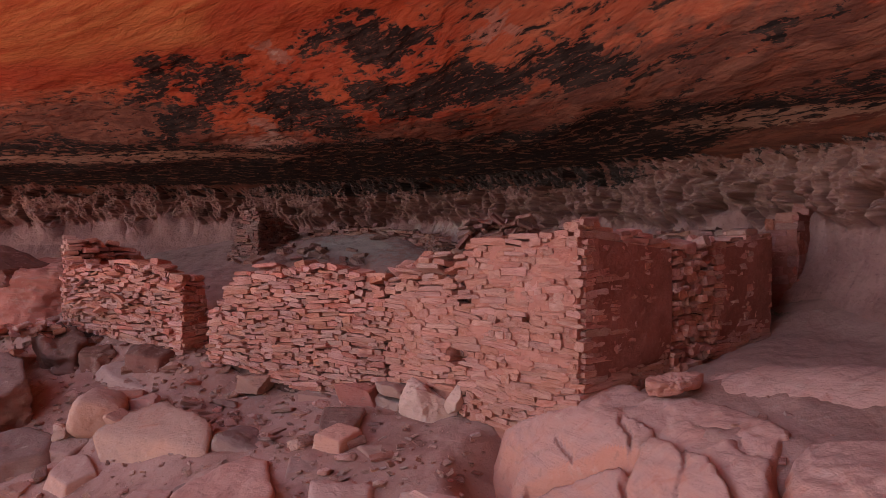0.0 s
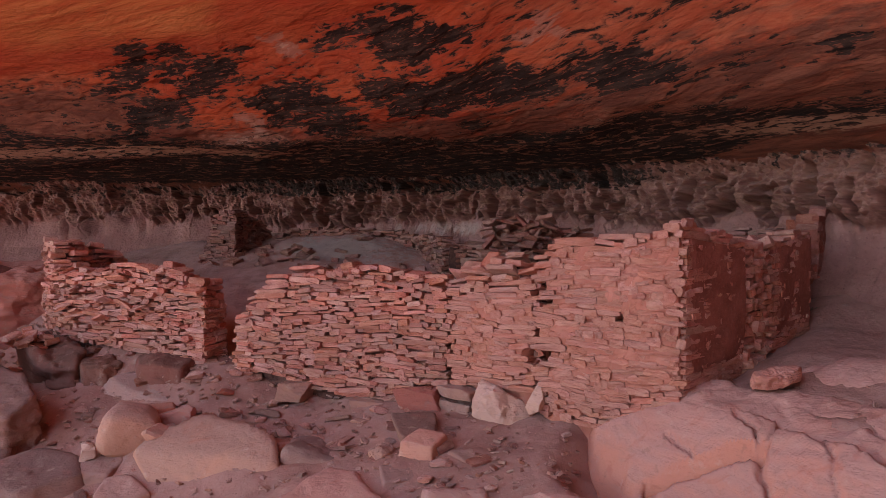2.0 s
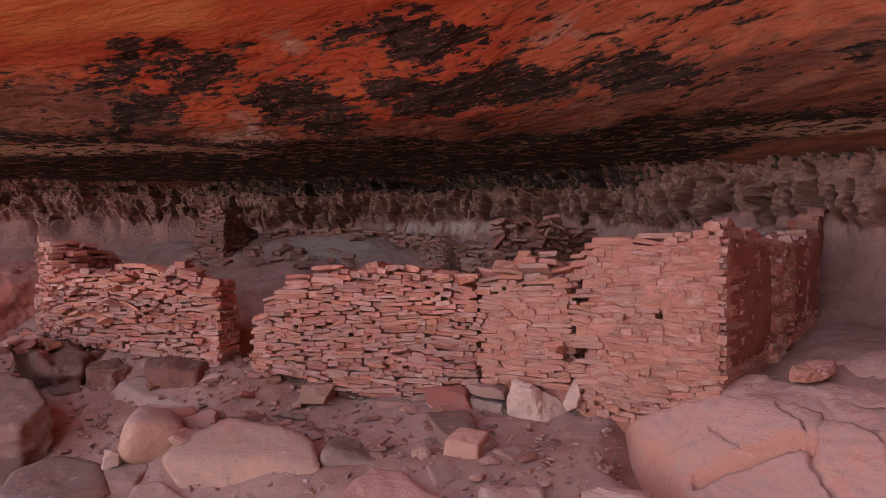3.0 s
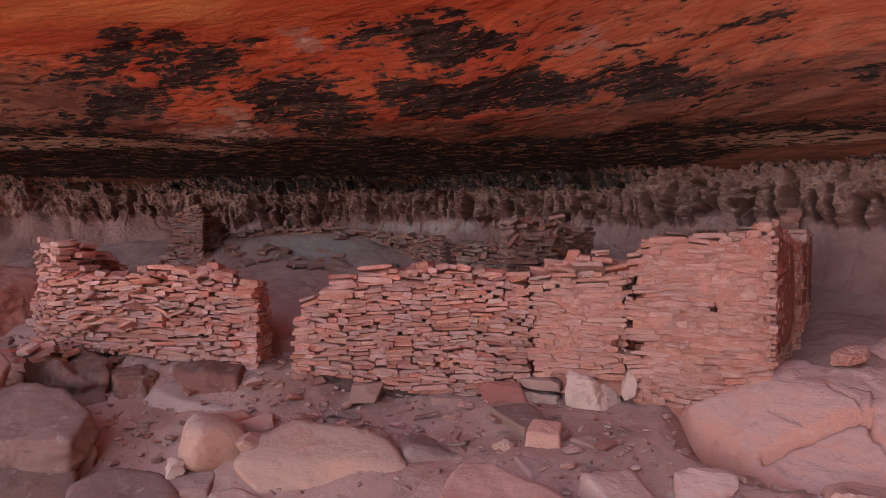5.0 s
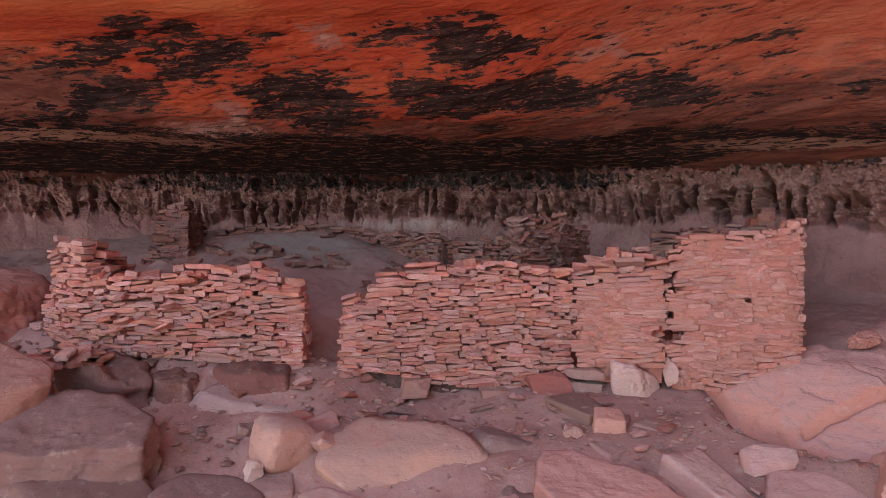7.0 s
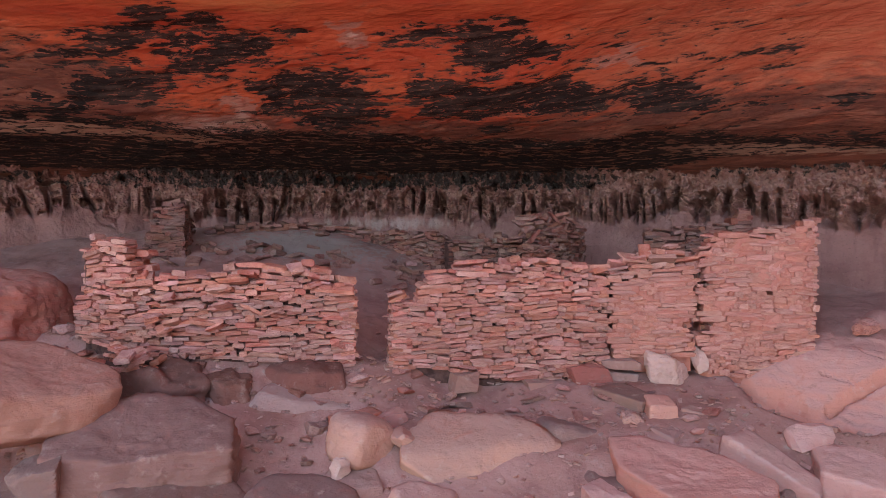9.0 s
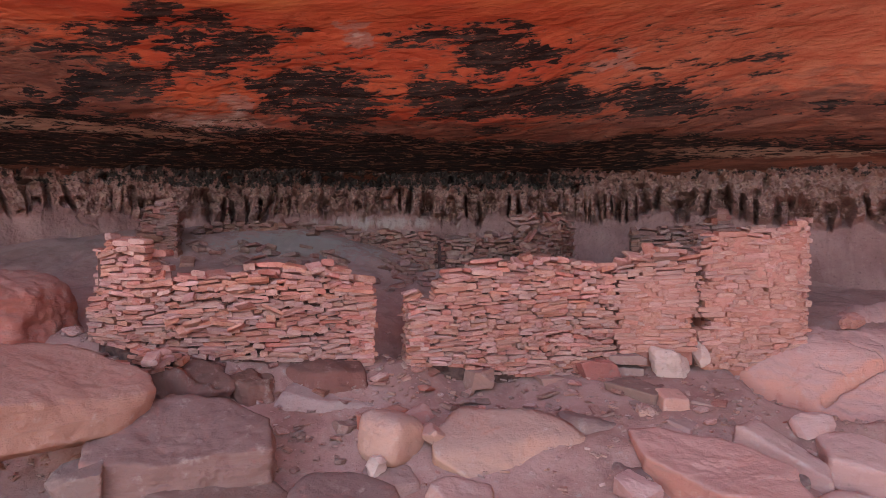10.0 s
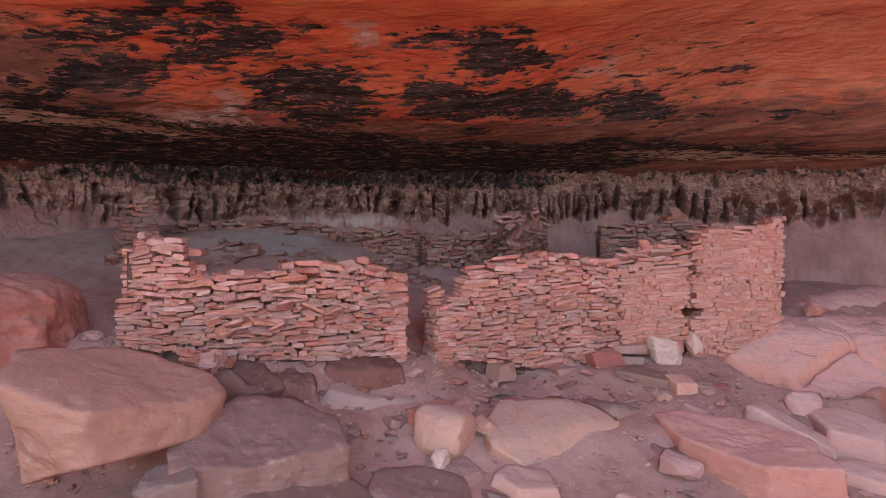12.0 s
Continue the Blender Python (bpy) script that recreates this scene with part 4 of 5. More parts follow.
def build_plastered_walls():
    mud = dict(bare=0.05, th=(0.038, 0.076), ln=(0.18, 0.52), gap=0.002, material=M_PINK, core=M_MUD)
    w = ruin("ruin_wall", "pink sandstone wall bedded in mud with a loose rubble top")
    rng, budget, spare = random.Random(13), [300], []
    wall_run(w, ((-0.86, 9.30), (0.0, 8.46)), [(0, -0.12), (0.6, -0.1), (1.22, -0.08)], [(0, 1.0), (0.3, 1.04), (0.6, 1.1), (1.22, 1.1)], rng, messy=0.55, recess=0.020, cover=0.016, torn=0.07, inset=0.06, budget=budget, spare=spare, voids=((1.16, 0.31, 0.2, 0.15),), **mud)
    wall_run(w, ((-0.86, 9.32), (0.08, 8.44)), [(0, 1.0), (0.3, 1.02), (0.6, 1.06), (1.28, 1.04)], [(0, 1.12), (0.3, 1.2), (0.6, 1.38), (0.8, 1.42), (1.28, 1.22)], rng, messy=2.2, material=M_STONE, budget=budget, spare=spare, voids=())
    joined_stones("stonework", spare, M_STONE_JOINED, w)
    # right side of the room: its shade is in the plaster colour
    plaster = dict(mud, core=M_SHADED_PLASTER)
    w = ruin("ruin_room", "square corner of a mud-mortared pink sandstone room", "ruined room")
    rng, budget, spare = random.Random(14), [300], []
    wall_run(w, ((0.0, 8.42), (1.19, 7.36)), [(0, -0.30), (0.5, -0.37), (0.8, -0.40), (1.1, -0.22), (1.57, -0.06)], [(0, 1.30), (0.08, 1.40), (0.25, 1.62), (0.9, 1.62), (1.57, 1.73)], rng, messy=0.6, recess=0.02, cover=0.022, torn=0.06, inset=0.05,
             budget=budget, spare=spare, voids=((0.03, 1.12, 0.09, 0.16), (0.10, 0.92, 0.09, 0.08), (0.03, 0.62, 0.08, 0.10), (0.10, 0.32, 0.24, 0.16), (0.95, 0.80, 0.09, 0.07)), **mud)
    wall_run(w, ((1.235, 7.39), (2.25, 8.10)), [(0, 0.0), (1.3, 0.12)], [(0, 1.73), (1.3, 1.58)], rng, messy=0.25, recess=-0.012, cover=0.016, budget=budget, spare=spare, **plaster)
    wall_run(w, ((2.25, 8.10), (2.85, 8.52)), [(0, 0.12), (0.73, 0.2)], [(0, 1.55), (0.73, 1.55)], rng, th=(0.035, 0.10), ln=(0.09, 0.26), messy=2.2, material=M_STONE, budget=budget, spare=spare)
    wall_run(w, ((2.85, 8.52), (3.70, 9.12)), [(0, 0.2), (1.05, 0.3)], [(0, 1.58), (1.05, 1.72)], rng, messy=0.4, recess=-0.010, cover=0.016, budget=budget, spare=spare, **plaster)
    joined_stones("stonework", spare, M_STONE_JOINED, w)


def build_inner_walls():
    w = ruin("masonry_pillar", "shade-toned standing pillar of stacked sandstone slabs", "pillar")
    rng, budget, spare = random.Random(15), [300], []
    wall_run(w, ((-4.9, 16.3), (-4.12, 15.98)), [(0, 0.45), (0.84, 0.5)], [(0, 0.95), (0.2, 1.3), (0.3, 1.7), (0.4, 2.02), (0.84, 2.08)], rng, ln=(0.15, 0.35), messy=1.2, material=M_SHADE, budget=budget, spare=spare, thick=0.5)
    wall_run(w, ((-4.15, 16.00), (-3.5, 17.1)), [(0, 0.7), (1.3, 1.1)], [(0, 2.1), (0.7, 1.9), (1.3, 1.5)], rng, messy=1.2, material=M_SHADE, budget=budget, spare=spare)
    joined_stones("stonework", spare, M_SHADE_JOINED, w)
    w = ruin("low_wall", "low shade-toned slab wall standing against the cave wall", "ruined wall")
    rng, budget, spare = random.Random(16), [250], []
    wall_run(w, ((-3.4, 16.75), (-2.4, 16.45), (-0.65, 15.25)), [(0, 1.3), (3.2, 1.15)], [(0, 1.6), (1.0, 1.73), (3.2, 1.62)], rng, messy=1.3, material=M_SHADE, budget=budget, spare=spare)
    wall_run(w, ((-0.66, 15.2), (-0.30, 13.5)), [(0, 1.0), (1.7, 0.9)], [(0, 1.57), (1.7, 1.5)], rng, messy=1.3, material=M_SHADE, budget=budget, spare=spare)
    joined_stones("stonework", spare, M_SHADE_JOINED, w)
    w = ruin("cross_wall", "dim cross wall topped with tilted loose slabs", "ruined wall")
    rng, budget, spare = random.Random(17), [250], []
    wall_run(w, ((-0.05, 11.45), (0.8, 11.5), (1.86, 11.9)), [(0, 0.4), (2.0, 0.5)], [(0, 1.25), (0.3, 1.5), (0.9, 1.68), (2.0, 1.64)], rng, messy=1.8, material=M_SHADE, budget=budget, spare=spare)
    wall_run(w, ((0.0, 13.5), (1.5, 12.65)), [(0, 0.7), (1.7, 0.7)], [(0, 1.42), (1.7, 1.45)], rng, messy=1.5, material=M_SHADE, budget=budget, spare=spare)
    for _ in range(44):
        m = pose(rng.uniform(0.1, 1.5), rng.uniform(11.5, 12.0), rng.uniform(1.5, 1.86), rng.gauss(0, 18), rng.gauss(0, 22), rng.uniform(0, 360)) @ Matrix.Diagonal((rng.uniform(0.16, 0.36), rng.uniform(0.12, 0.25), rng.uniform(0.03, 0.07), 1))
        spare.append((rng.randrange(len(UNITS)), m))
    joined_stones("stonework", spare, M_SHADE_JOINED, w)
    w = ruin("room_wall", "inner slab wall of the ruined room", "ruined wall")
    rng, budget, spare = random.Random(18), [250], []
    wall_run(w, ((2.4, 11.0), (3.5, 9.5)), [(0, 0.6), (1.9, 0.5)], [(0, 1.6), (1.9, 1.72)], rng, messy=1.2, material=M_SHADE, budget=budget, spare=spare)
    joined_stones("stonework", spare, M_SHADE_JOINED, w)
    w = ruin("masonry_pillar", "shade-toned red block pillar built against the cave wall", "pillar")
    rng, budget, spare = random.Random(19), [100], []
    wall_run(w, ((4.05, 10.20), (4.38, 9.96)), [(0, 0.5), (0.41, 0.5)], [(0, 1.92), (0.41, 1.92)], rng, th=(0.08, 0.17), ln=(0.18, 0.4), messy=0.4, material=M_SHADOW_BLOCK, core=M_SHADED_PLASTER, recess=0.004, budget=budget, spare=spare, caps=False)
    wall_run(w, ((4.38, 9.96), (4.80, 10.30)), [(0, 0.5), (0.54, 0.5)], [(0, 1.92), (0.54, 1.92)], rng, th=(0.08, 0.17), ln=(0.18, 0.4), messy=0.4, material=M_SHADOW_BLOCK, core=M_SHADED_PLASTER, recess=0.004, budget=budget, spare=spare, caps=False)
    if spare:
        joined_stones("stonework", spare, M_STONE_JOINED, w)


build_left_wall()
build_middle_wall()
build_plastered_walls()
build_inner_walls()


# ---- boulders and bedrock ----
slab_rock("boulder", "large wedge-shaped tan sandstone boulder with a pale broken face", ((-4.48, 9.30), (-4.25, 9.58), (-3.72, 9.70), (-2.88, 8.95), (-2.70, 8.28), (-3.2, 7.9), (-4.3, 8.4)), (-0.80, 0.27, 0.45), -1.7, 101, M_BOULDER, splay=0.0, rounding=34,
          faces=(((-4.46, 9.36, -0.80), (-0.35, -0.65, 0.5)), ((-4.46, 9.36, -0.86), (-0.75, -0.2, -0.5)), ((-2.70, 8.32, -0.94), (0.1, -0.5, -0.9))))
slab_rock("boulder", "huge smooth sandstone boulder overhanging the slope", ((-8.95, 11.35), (-8.5, 11.95), (-7.43, 11.95), (-6.78, 11.35), (-6.80, 11.0), (-7.3, 10.8), (-8.5, 10.85)), (0.26, -0.12, 0.42), -0.85, 102, M_BIG, splay=-0.12, rounding=13,
          faces=(((-7.87, 10.9, -0.36), (0.0, -0.3, -0.95)), ((-8.75, 11.1, 0.1), (-0.9, -0.2, -0.35)), ((-7.6, 10.85, -0.05), (0.1, -0.9, 0.32))))
slab_rock("boulder", "broad sloping grey sandstone slab with a dusty top", ((-7.75, 10.75), (-7.3, 11.35), (-6.15, 10.85), (-5.85, 10.4), (-6.1, 10.05), (-7.1, 10.4)), (-0.35, 0.22, 0.62), -1.5, 103, M_GREY, splay=0.05, rounding=22, layered=0.035, rough=0.03)
slab_rock("boulder", "low grey slab step below the sloping slab", ((-7.3, 10.5), (-6.0, 10.25), (-6.0, 9.6), (-6.9, 9.5)), (-0.95, 0.05, 0.35), -1.7, 137, M_GREY, splay=0.2, rounding=22, layered=0.03)
slab_rock("boulder", "low flat pinkish boulder with a red stained edge", ((-2.25, 8.22), (-2.0, 8.08), (-1.72, 7.2), (-1.85, 6.4), (-2.5, 6.0), (-2.95, 6.7), (-2.75, 7.7)), (-0.86, 0.14, 0.1), -1.8, 104, M_BEDROCK, splay=0.1, rough=0.03)
slab_rock("boulder", "angular pink sandstone boulder", ((-0.95, 6.35), (-0.35, 6.8), (0.2, 6.35), (0.05, 5.75), (-0.7, 5.75)), (-0.95, 0.08, 0.22), -1.7, 105, M_BEDROCK, splay=0.12)
slab_rock("boulder", "leaning pale pink slab beside the angular boulder", ((-1.42, 7.3), (-0.75, 7.3), (-0.85, 6.4), (-1.2, 6.25)), (-0.9, -0.05, 0.45), -1.5, 120, M_BEDROCK, splay=0.15, rounding=22)
rock("boulder", "blocky pink boulder beside the bedrock", (0.62, 5.75, -1.05), (1.0, 0.9, 0.9), (0, 8, -50), 118, M_BEDROCK, cuts=7, rounding=60)
rock("boulder", "rounded tan boulder with an orange crown", (-4.64, 9.9, -0.73), (0.76, 0.66, 0.54), (0, 14, 10), 109, M_BOULDER, cuts=0, rounding=3.4)
slab_rock("boulder", "smooth domed red boulder resting near the cave wall", ((-8.9, 14.4), (-8.4, 15.3), (-7.2, 15.4), (-6.5, 14.7), (-6.55, 14.1), (-7.4, 13.6), (-8.4, 13.7)), (1.05, 0.0, 0.12), -0.2, 110, M_REDROCK, splay=0.25, rounding=4, rough=0.04, layered=0.02)
rock("boulder", "dark layered rock beside the cave wall", (-8.7, 14.3, 0.75), (1.7, 1.2, 1.0), (0, 6, -20), 117, M_DARK, cuts=6, rounding=30, layered=0.09)
rock("boulder", "rounded reddish boulder half under a larger one", (-2.38, 8.75, -0.98), (0.85, 0.75, 0.78), (0, 10, -20), 112, M_GREY, cuts=2, rounding=5)
slab_rock("boulder", "low rounded grey boulder with an orange lower side", ((-6.1, 9.75), (-5.7, 10.05), (-5.15, 9.8), (-5.0, 9.3), (-5.6, 9.0), (-6.1, 9.3)), (-0.99, 0.05, 0.2), -1.6, 113, M_GREY, splay=0.3, rounding=14)
slab_rock("boulder", "dark red rounded ledge under the dry wall", ((-4.98, 11.5), (-4.6, 11.75), (-4.0, 11.2), (-4.25, 10.82), (-4.75, 11.05)), (-0.04, 0.12, 0.3), -0.7, 114, M_DARK, splay=0.1, rounding=18, rough=0.04)
slab_rock("boulder", "smooth pale slab half buried below the dry wall", ((-5.25, 11.15), (-4.9, 11.4), (-4.2, 10.75), (-4.3, 10.5), (-4.8, 10.75)), (-0.36, 0.0, 0.3), -0.8, 138, M_PALEROCK, splay=0.5, rounding=22)
slab_rock("boulder", "dark earthy rock ledge below the broken corner", ((-6.75, 12.05), (-6.4, 12.35), (-5.75, 11.8), (-5.72, 11.42), (-6.2, 11.45)), (0.02, -0.12, 0.3), -0.8, 116, M_DARK, splay=-0.15, rounding=13, layered=0.06, rough=0.08)
slab_rock("boulder", "small reddish rock between the two ledges", ((-5.7, 11.6), (-5.3, 11.75), (-5.05, 11.5), (-5.3, 11.25), (-5.6, 11.3)), (-0.12, 0.1, 0.3), -0.6, 119, M_DARK, splay=0.1, rounding=12, rough=0.06)
rock("boulder", "pale stone lying under the huge boulder", (-7.75, 10.85, -0.72), (0.6, 0.42, 0.34), (10, -12, -30), 122, M_GREY, cuts=7, rounding=22)
slab_rock("boulder", "grey flat slab with a red underside", ((-1.55, 9.05), (-1.05, 8.95), (-1.1, 8.35), (-1.5, 8.3)), (-0.42, 0.05, 0.12), -0.75, 123, M_GREY, splay=-0.2, rounding=22)
slab_rock("rock", "squared orange stone in the dust", ((-1.52, 8.16), (-1.30, 8.42), (-1.02, 8.24), (-1.22, 7.98)), (-0.46, 0.05, 0.2), -0.85, 124, M_PINKROCK, "rock", splay=0.1, rounding=22)
slab_rock("rock", "flat grey-pink stone beside the squared one", ((-1.05, 8.05), (-0.75, 8.1), (-0.62, 7.9), (-0.85, 7.75)), (-0.58, 0.0, 0.2), -0.8, 139, M_PALEROCK, "rock", splay=0.3, rounding=22)
slab_rock("rock", "thin tilted brown slab beside the round boulder", ((-4.75, 10.35), (-4.2, 10.25), (-4.15, 10.1), (-4.7, 10.12)), (-0.5, 0.12, 0.3), -0.75, 140, M_REDROCK, "rock", splay=0.0, rounding=22)
slab_rock("rock", "grey angular stone beside the tan boulder", ((-4.32, 9.78), (-4.1, 9.85), (-4.02, 9.66), (-4.22, 9.58)), (-0.66, 0.0, 0.3), -0.95, 141, M_PALEROCK, "rock", splay=0.1)
slab_rock("rock", "rounded pink stone below the squared one", ((-2.12, 8.35), (-1.92, 8.4), (-1.86, 8.22), (-2.05, 8.16)), (-0.78, 0.0, 0.3), -1.0, 142, M_BEDROCK, "rock", splay=0.2)
slab_rock("rock", "flat pink stone behind the low boulder", ((-1.75, 8.02), (-1.45, 7.98), (-1.4, 7.75), (-1.7, 7.72)), (-0.72, 0.0, 0.25), -0.95, 143, M_PALEROCK, "rock", splay=0.3)
slab_rock("boulder", "cracked grey-pink slab lying before the tan boulder", ((-4.75, 9.15), (-4.45, 9.2), (-4.15, 8.75), (-4.4, 8.55), (-4.75, 8.8)), (-1.08, 0.1, 0.3), -1.5, 144, M_BOULDER, splay=0.3)
slab_rock("boulder", "dusty pink slab under the round boulder", ((-5.15, 9.75), (-4.85, 9.9), (-4.6, 9.55), (-4.75, 9.3), (-5.05, 9.4)), (-0.98, 0.1, 0.3), -1.4, 145, M_PALEROCK, splay=0.2)
slab_rock("boulder", "low pink slab at the foot of the slope", ((-1.75, 6.3), (-1.2, 6.2), (-1.0, 5.6), (-1.6, 5.4)), (-1.28, 0.1, 0.2), -1.8, 146, M_BEDROCK, splay=0.2)
slab_rock("boulder", "rounded grey-red boulder between two slabs", ((-3.0, 8.0), (-2.6, 8.3), (-2.35, 7.9), (-2.7, 7.5)), (-0.98, 0.1, 0.2), -1.5, 147, M_GREY, splay=0.2, rounding=10)
rock("rock", "flat pinkish stone in the dust", (-0.82, 8.2, -0.74), (0.46, 0.34, 0.2), (0, 0, -35), 125, M_BEDROCK, "rock", cuts=6, rounding=55, fine=False)
rock("rock", "angular tan stone beside a round boulder", (-4.26, 9.55, -0.68), (0.34, 0.26, 0.26), (10, 20, 0), 126, M_BOULDER, "rock", cuts=7, rounding=60, fine=False)
rock("rock", "three-cornered pink stone on the slope", (-0.23, 6.85, -0.82), (0.62, 0.4, 0.28), (0, 6, -25), 127, M_BEDROCK, "rock", cuts=7, rounding=60, fine=False)
rock("rock", "small knobbly white stone", (-5.02, 9.66, -0.88), (0.22, 0.2, 0.24), (0, 0, 0), 128, M_WHITE, "rock", cuts=3, rounding=8, rough=0.16, fine=False)
rock("rock", "pinkish stone on the earth shelf", (1.95, 7.0, 0.30), (0.5, 0.32, 0.2), (0, -8, -20), 129, M_PINKROCK, "rock", cuts=12, rounding=16, rough=0.12)
rock("rock", "thin dark slab leaning on a boulder", (-4.15, 10.05, -0.62), (0.55, 0.2, 0.2), (0, -24, -20), 130, M_REDROCK, "rock", cuts=6, rounding=55, fine=False)
rock("foundation_block", "pale cream block under the mud-bedded wall", (-0.34, 8.72, -0.28), (0.58, 0.42, 0.42), (0, 3, -42), 111, M_WHITE, "stone block", "foundation blocks", cuts=9, rounding=40, rough=0.07)
rock("foundation_block", "dark red square foundation block", (-1.14, 9.42, -0.36), (0.46, 0.36, 0.36), (0, 0, -30), 131, M_REDBLOCK, "stone block", "foundation blocks", cuts=3, rounding=55)
rock("foundation_block", "brown square foundation block", (-2.68, 10.26, -0.36), (0.42, 0.34, 0.24), (0, 0, -26), 132, M_PALEROCK, "stone block", "foundation blocks", cuts=3, rounding=60)
rock("foundation_block", "brown square foundation block", (-1.72, 9.80, -0.5), (0.40, 0.34, 0.22), (0, 0, -26), 133, M_PALEROCK, "stone block", "foundation blocks", cuts=3, rounding=60)
rock("foundation_block", "grey flat foundation block", (-0.74, 9.20, -0.20), (0.46, 0.36, 0.16), (0, 0, -42), 134, M_PALEROCK, "stone block", "foundation blocks", cuts=3, rounding=24)
rock("foundation_block", "dim brown foundation block", (-0.74, 9.16, -0.42), (0.48, 0.36, 0.3), (0, 0, -42), 135, M_PALEROCK, "stone block", "foundation blocks", cuts=3, rounding=24)
rock("foundation_block", "small pale wedge stone in the crack", (0.02, 8.42, -0.16), (0.2, 0.26, 0.28), (0, 14, -42), 136, M_WHITE, "stone block", "foundation blocks", cuts=6, rounding=24)

def off_line(x, y, points):
    """Distance from a bent line, and the side of it (positive to the left of its run)."""
    best, side = np.full(x.shape, 9.0), np.zeros(x.shape)
    for (ax_, ay_), (bx_, by_) in zip(points[:-1], points[1:]):
        dx, dy = bx_ - ax_, by_ - ay_
        f = np.clip(((x - ax_) * dx + (y - ay_) * dy) / (dx * dx + dy * dy), 0, 1)
        d = np.hypot(x - ax_ - f * dx, y - ay_ - f * dy)
        nearer = d < best
        side = np.where(nearer, np.sign(dx * (y - ay_) - dy * (x - ax_)), side)
        best = np.minimum(best, d)
    return best, side


def build_bedrock():
    """A shelf of bedrock: one smooth swelling slope split by a few open joints."""
    outcrop = tagged(new("bedrock_outcrop"), "pink cracked bedrock shelf carrying the ruined room", "bedrock")
    x, y = np.meshgrid(np.arange(0.0, 5.2, 0.022), np.arange(4.2, 8.5, 0.022), indexing="ij")
    wx, wy = x + 0.035 * fbm(x * 2.6, y * 2.6, 0, 4, 81, 0.6), y + 0.035 * fbm(x * 2.6, y * 2.6, 3.3, 4, 83, 0.6)
    s = crest_s(x, y) + 0.03 * fbm(x * 1.6, y * 1.6, 0, 3, 85)
    z = 0.0
    for o in (-0.1, -0.05, 0.0, 0.05, 0.1):
        z = z + np.interp(s + o, (-1.4, -0.64, -0.5, -0.35, -0.05, 0.15, 0.35, 0.6, 1.0, 3.0), (-1.75, -0.72, -0.59, -0.41, -0.05, 0.05, 0.12, 0.18, 0.22, 0.3)) / 5
    z = z - 1.6 * np.maximum(0.55 + 0.05 * np.sin(y * 7.0) - wx, 0)
    # open joints: line, depth, width, drop on the right-hand side of its run
    joints = ((((0.66, 6.98), (0.88, 6.87), (1.09, 6.65), (1.31, 6.50), (1.45, 6.39)), 0.30, 0.024, 0.07),
              (((1.45, 6.39), (1.58, 6.45), (1.66, 6.52)), 0.06, 0.014, 0.0), (((1.48, 6.87), (1.46, 6.66), (1.44, 6.42)), 0.07, 0.014, 0.0),
              (((1.44, 6.40), (1.39, 6.26), (1.34, 5.99), (1.3, 5.5)), 0.10, 0.03, -0.03), (((1.66, 6.5), (1.79, 6.15), (1.91, 5.79), (1.92, 5.38), (1.9, 4.9)), 0.10, 0.02, -0.12),
              (((2.49, 5.80), (2.24, 5.37), (2.14, 5.04), (2.0, 4.4)), 0.22, 0.045, -0.1), (((0.94, 7.17), (1.01, 6.90), (0.98, 6.77)), 0.05, 0.012, 0.0),
              (((1.79, 6.15), (1.73, 5.82), (1.63, 5.70), (1.52, 5.4)), 0.05, 0.013, 0.0), (((2.0, 6.45), (2.13, 6.1), (2.2, 5.75)), 0.04, 0.03, -0.03))
    for line, deep, wide_, drop in joints:
        d, side = off_line(wx, wy, line)
        z = z - deep * np.exp(-(d / wide_) ** 2) - np.where(side * drop < 0, abs(drop), 0.0) * np.exp(-d / 0.22) - 0.012 * np.exp(-(d / (wide_ * 3.5)) ** 2)
    # the shelf dives under the earth behind its crest
    d, side = off_line(x, y, ((0.0, 8.9), (0.6, 8.45), (1.35, 7.75), (1.75, 7.3), (1.95, 7.05), (2.36, 6.60), (2.47, 6.12), (2.52, 5.78), (3.05, 5.45), (5.2, 4.6)))
    z = z - np.where(side > 0, 0.9 * step(0.02, 0.55, d), 0.0)
    along = fbm(x * 0.9 + y * 0.5, (y - 0.45 * x) * 4.2, 0, 4, 87)
    z = z + 0.035 * fbm(x * 1.1, y * 1.1, 0, 3, 88) + 0.020 * along * step(0.0, 0.35, s) + 0.006 * fbm(x * 8, y * 8, 0, 3, 89) - 0.014 * np.abs(fbm(x * 2.6, y * 2.6, 0, 4, 105))
    q = z / 0.12 + 1.2 * fbm(x * 1.1, y * 1.1, 2.0, 4, 101)
    z = z + 0.022 * (np.floor(q) + step(0.38, 0.62, q - np.floor(q)) - q)
    # a smooth hump of the same rock in the earth behind
    rx_, ry_ = (x - 3.75) * 0.86 - (y - 6.6) * 0.5, (x - 3.75) * 0.5 + (y - 6.6) * 0.86
    hump = 0.20 * (1 - (rx_ / 1.5) ** 2 - (ry_ / 0.5) ** 2) + 0.03 * along + 0.02 * fbm(x * 1.5, y * 1.5, 0, 4, 90)
    behind = (side > 0) & (d > 0.3)
    z = np.where(behind, np.maximum(z, ground_z(x, y) + np.maximum(hump, -0.5)), z)
    seeds = np.array([(0.9, 7.2), (0.95, 6.55), (1.25, 6.9), (1.62, 6.1), (1.1, 5.9), (1.8, 6.9), (2.15, 5.9), (2.7, 5.2), (3.7, 6.6), (1.62, 5.3)])
    cell = np.hypot(wx[..., None] - seeds[:, 0], wy[..., None] - seeds[:, 1]).argmin(-1)
    place = np.stack([x, y, z], -1)
    n, m = x.shape
    idx = np.arange(n * m).reshape(n, m)
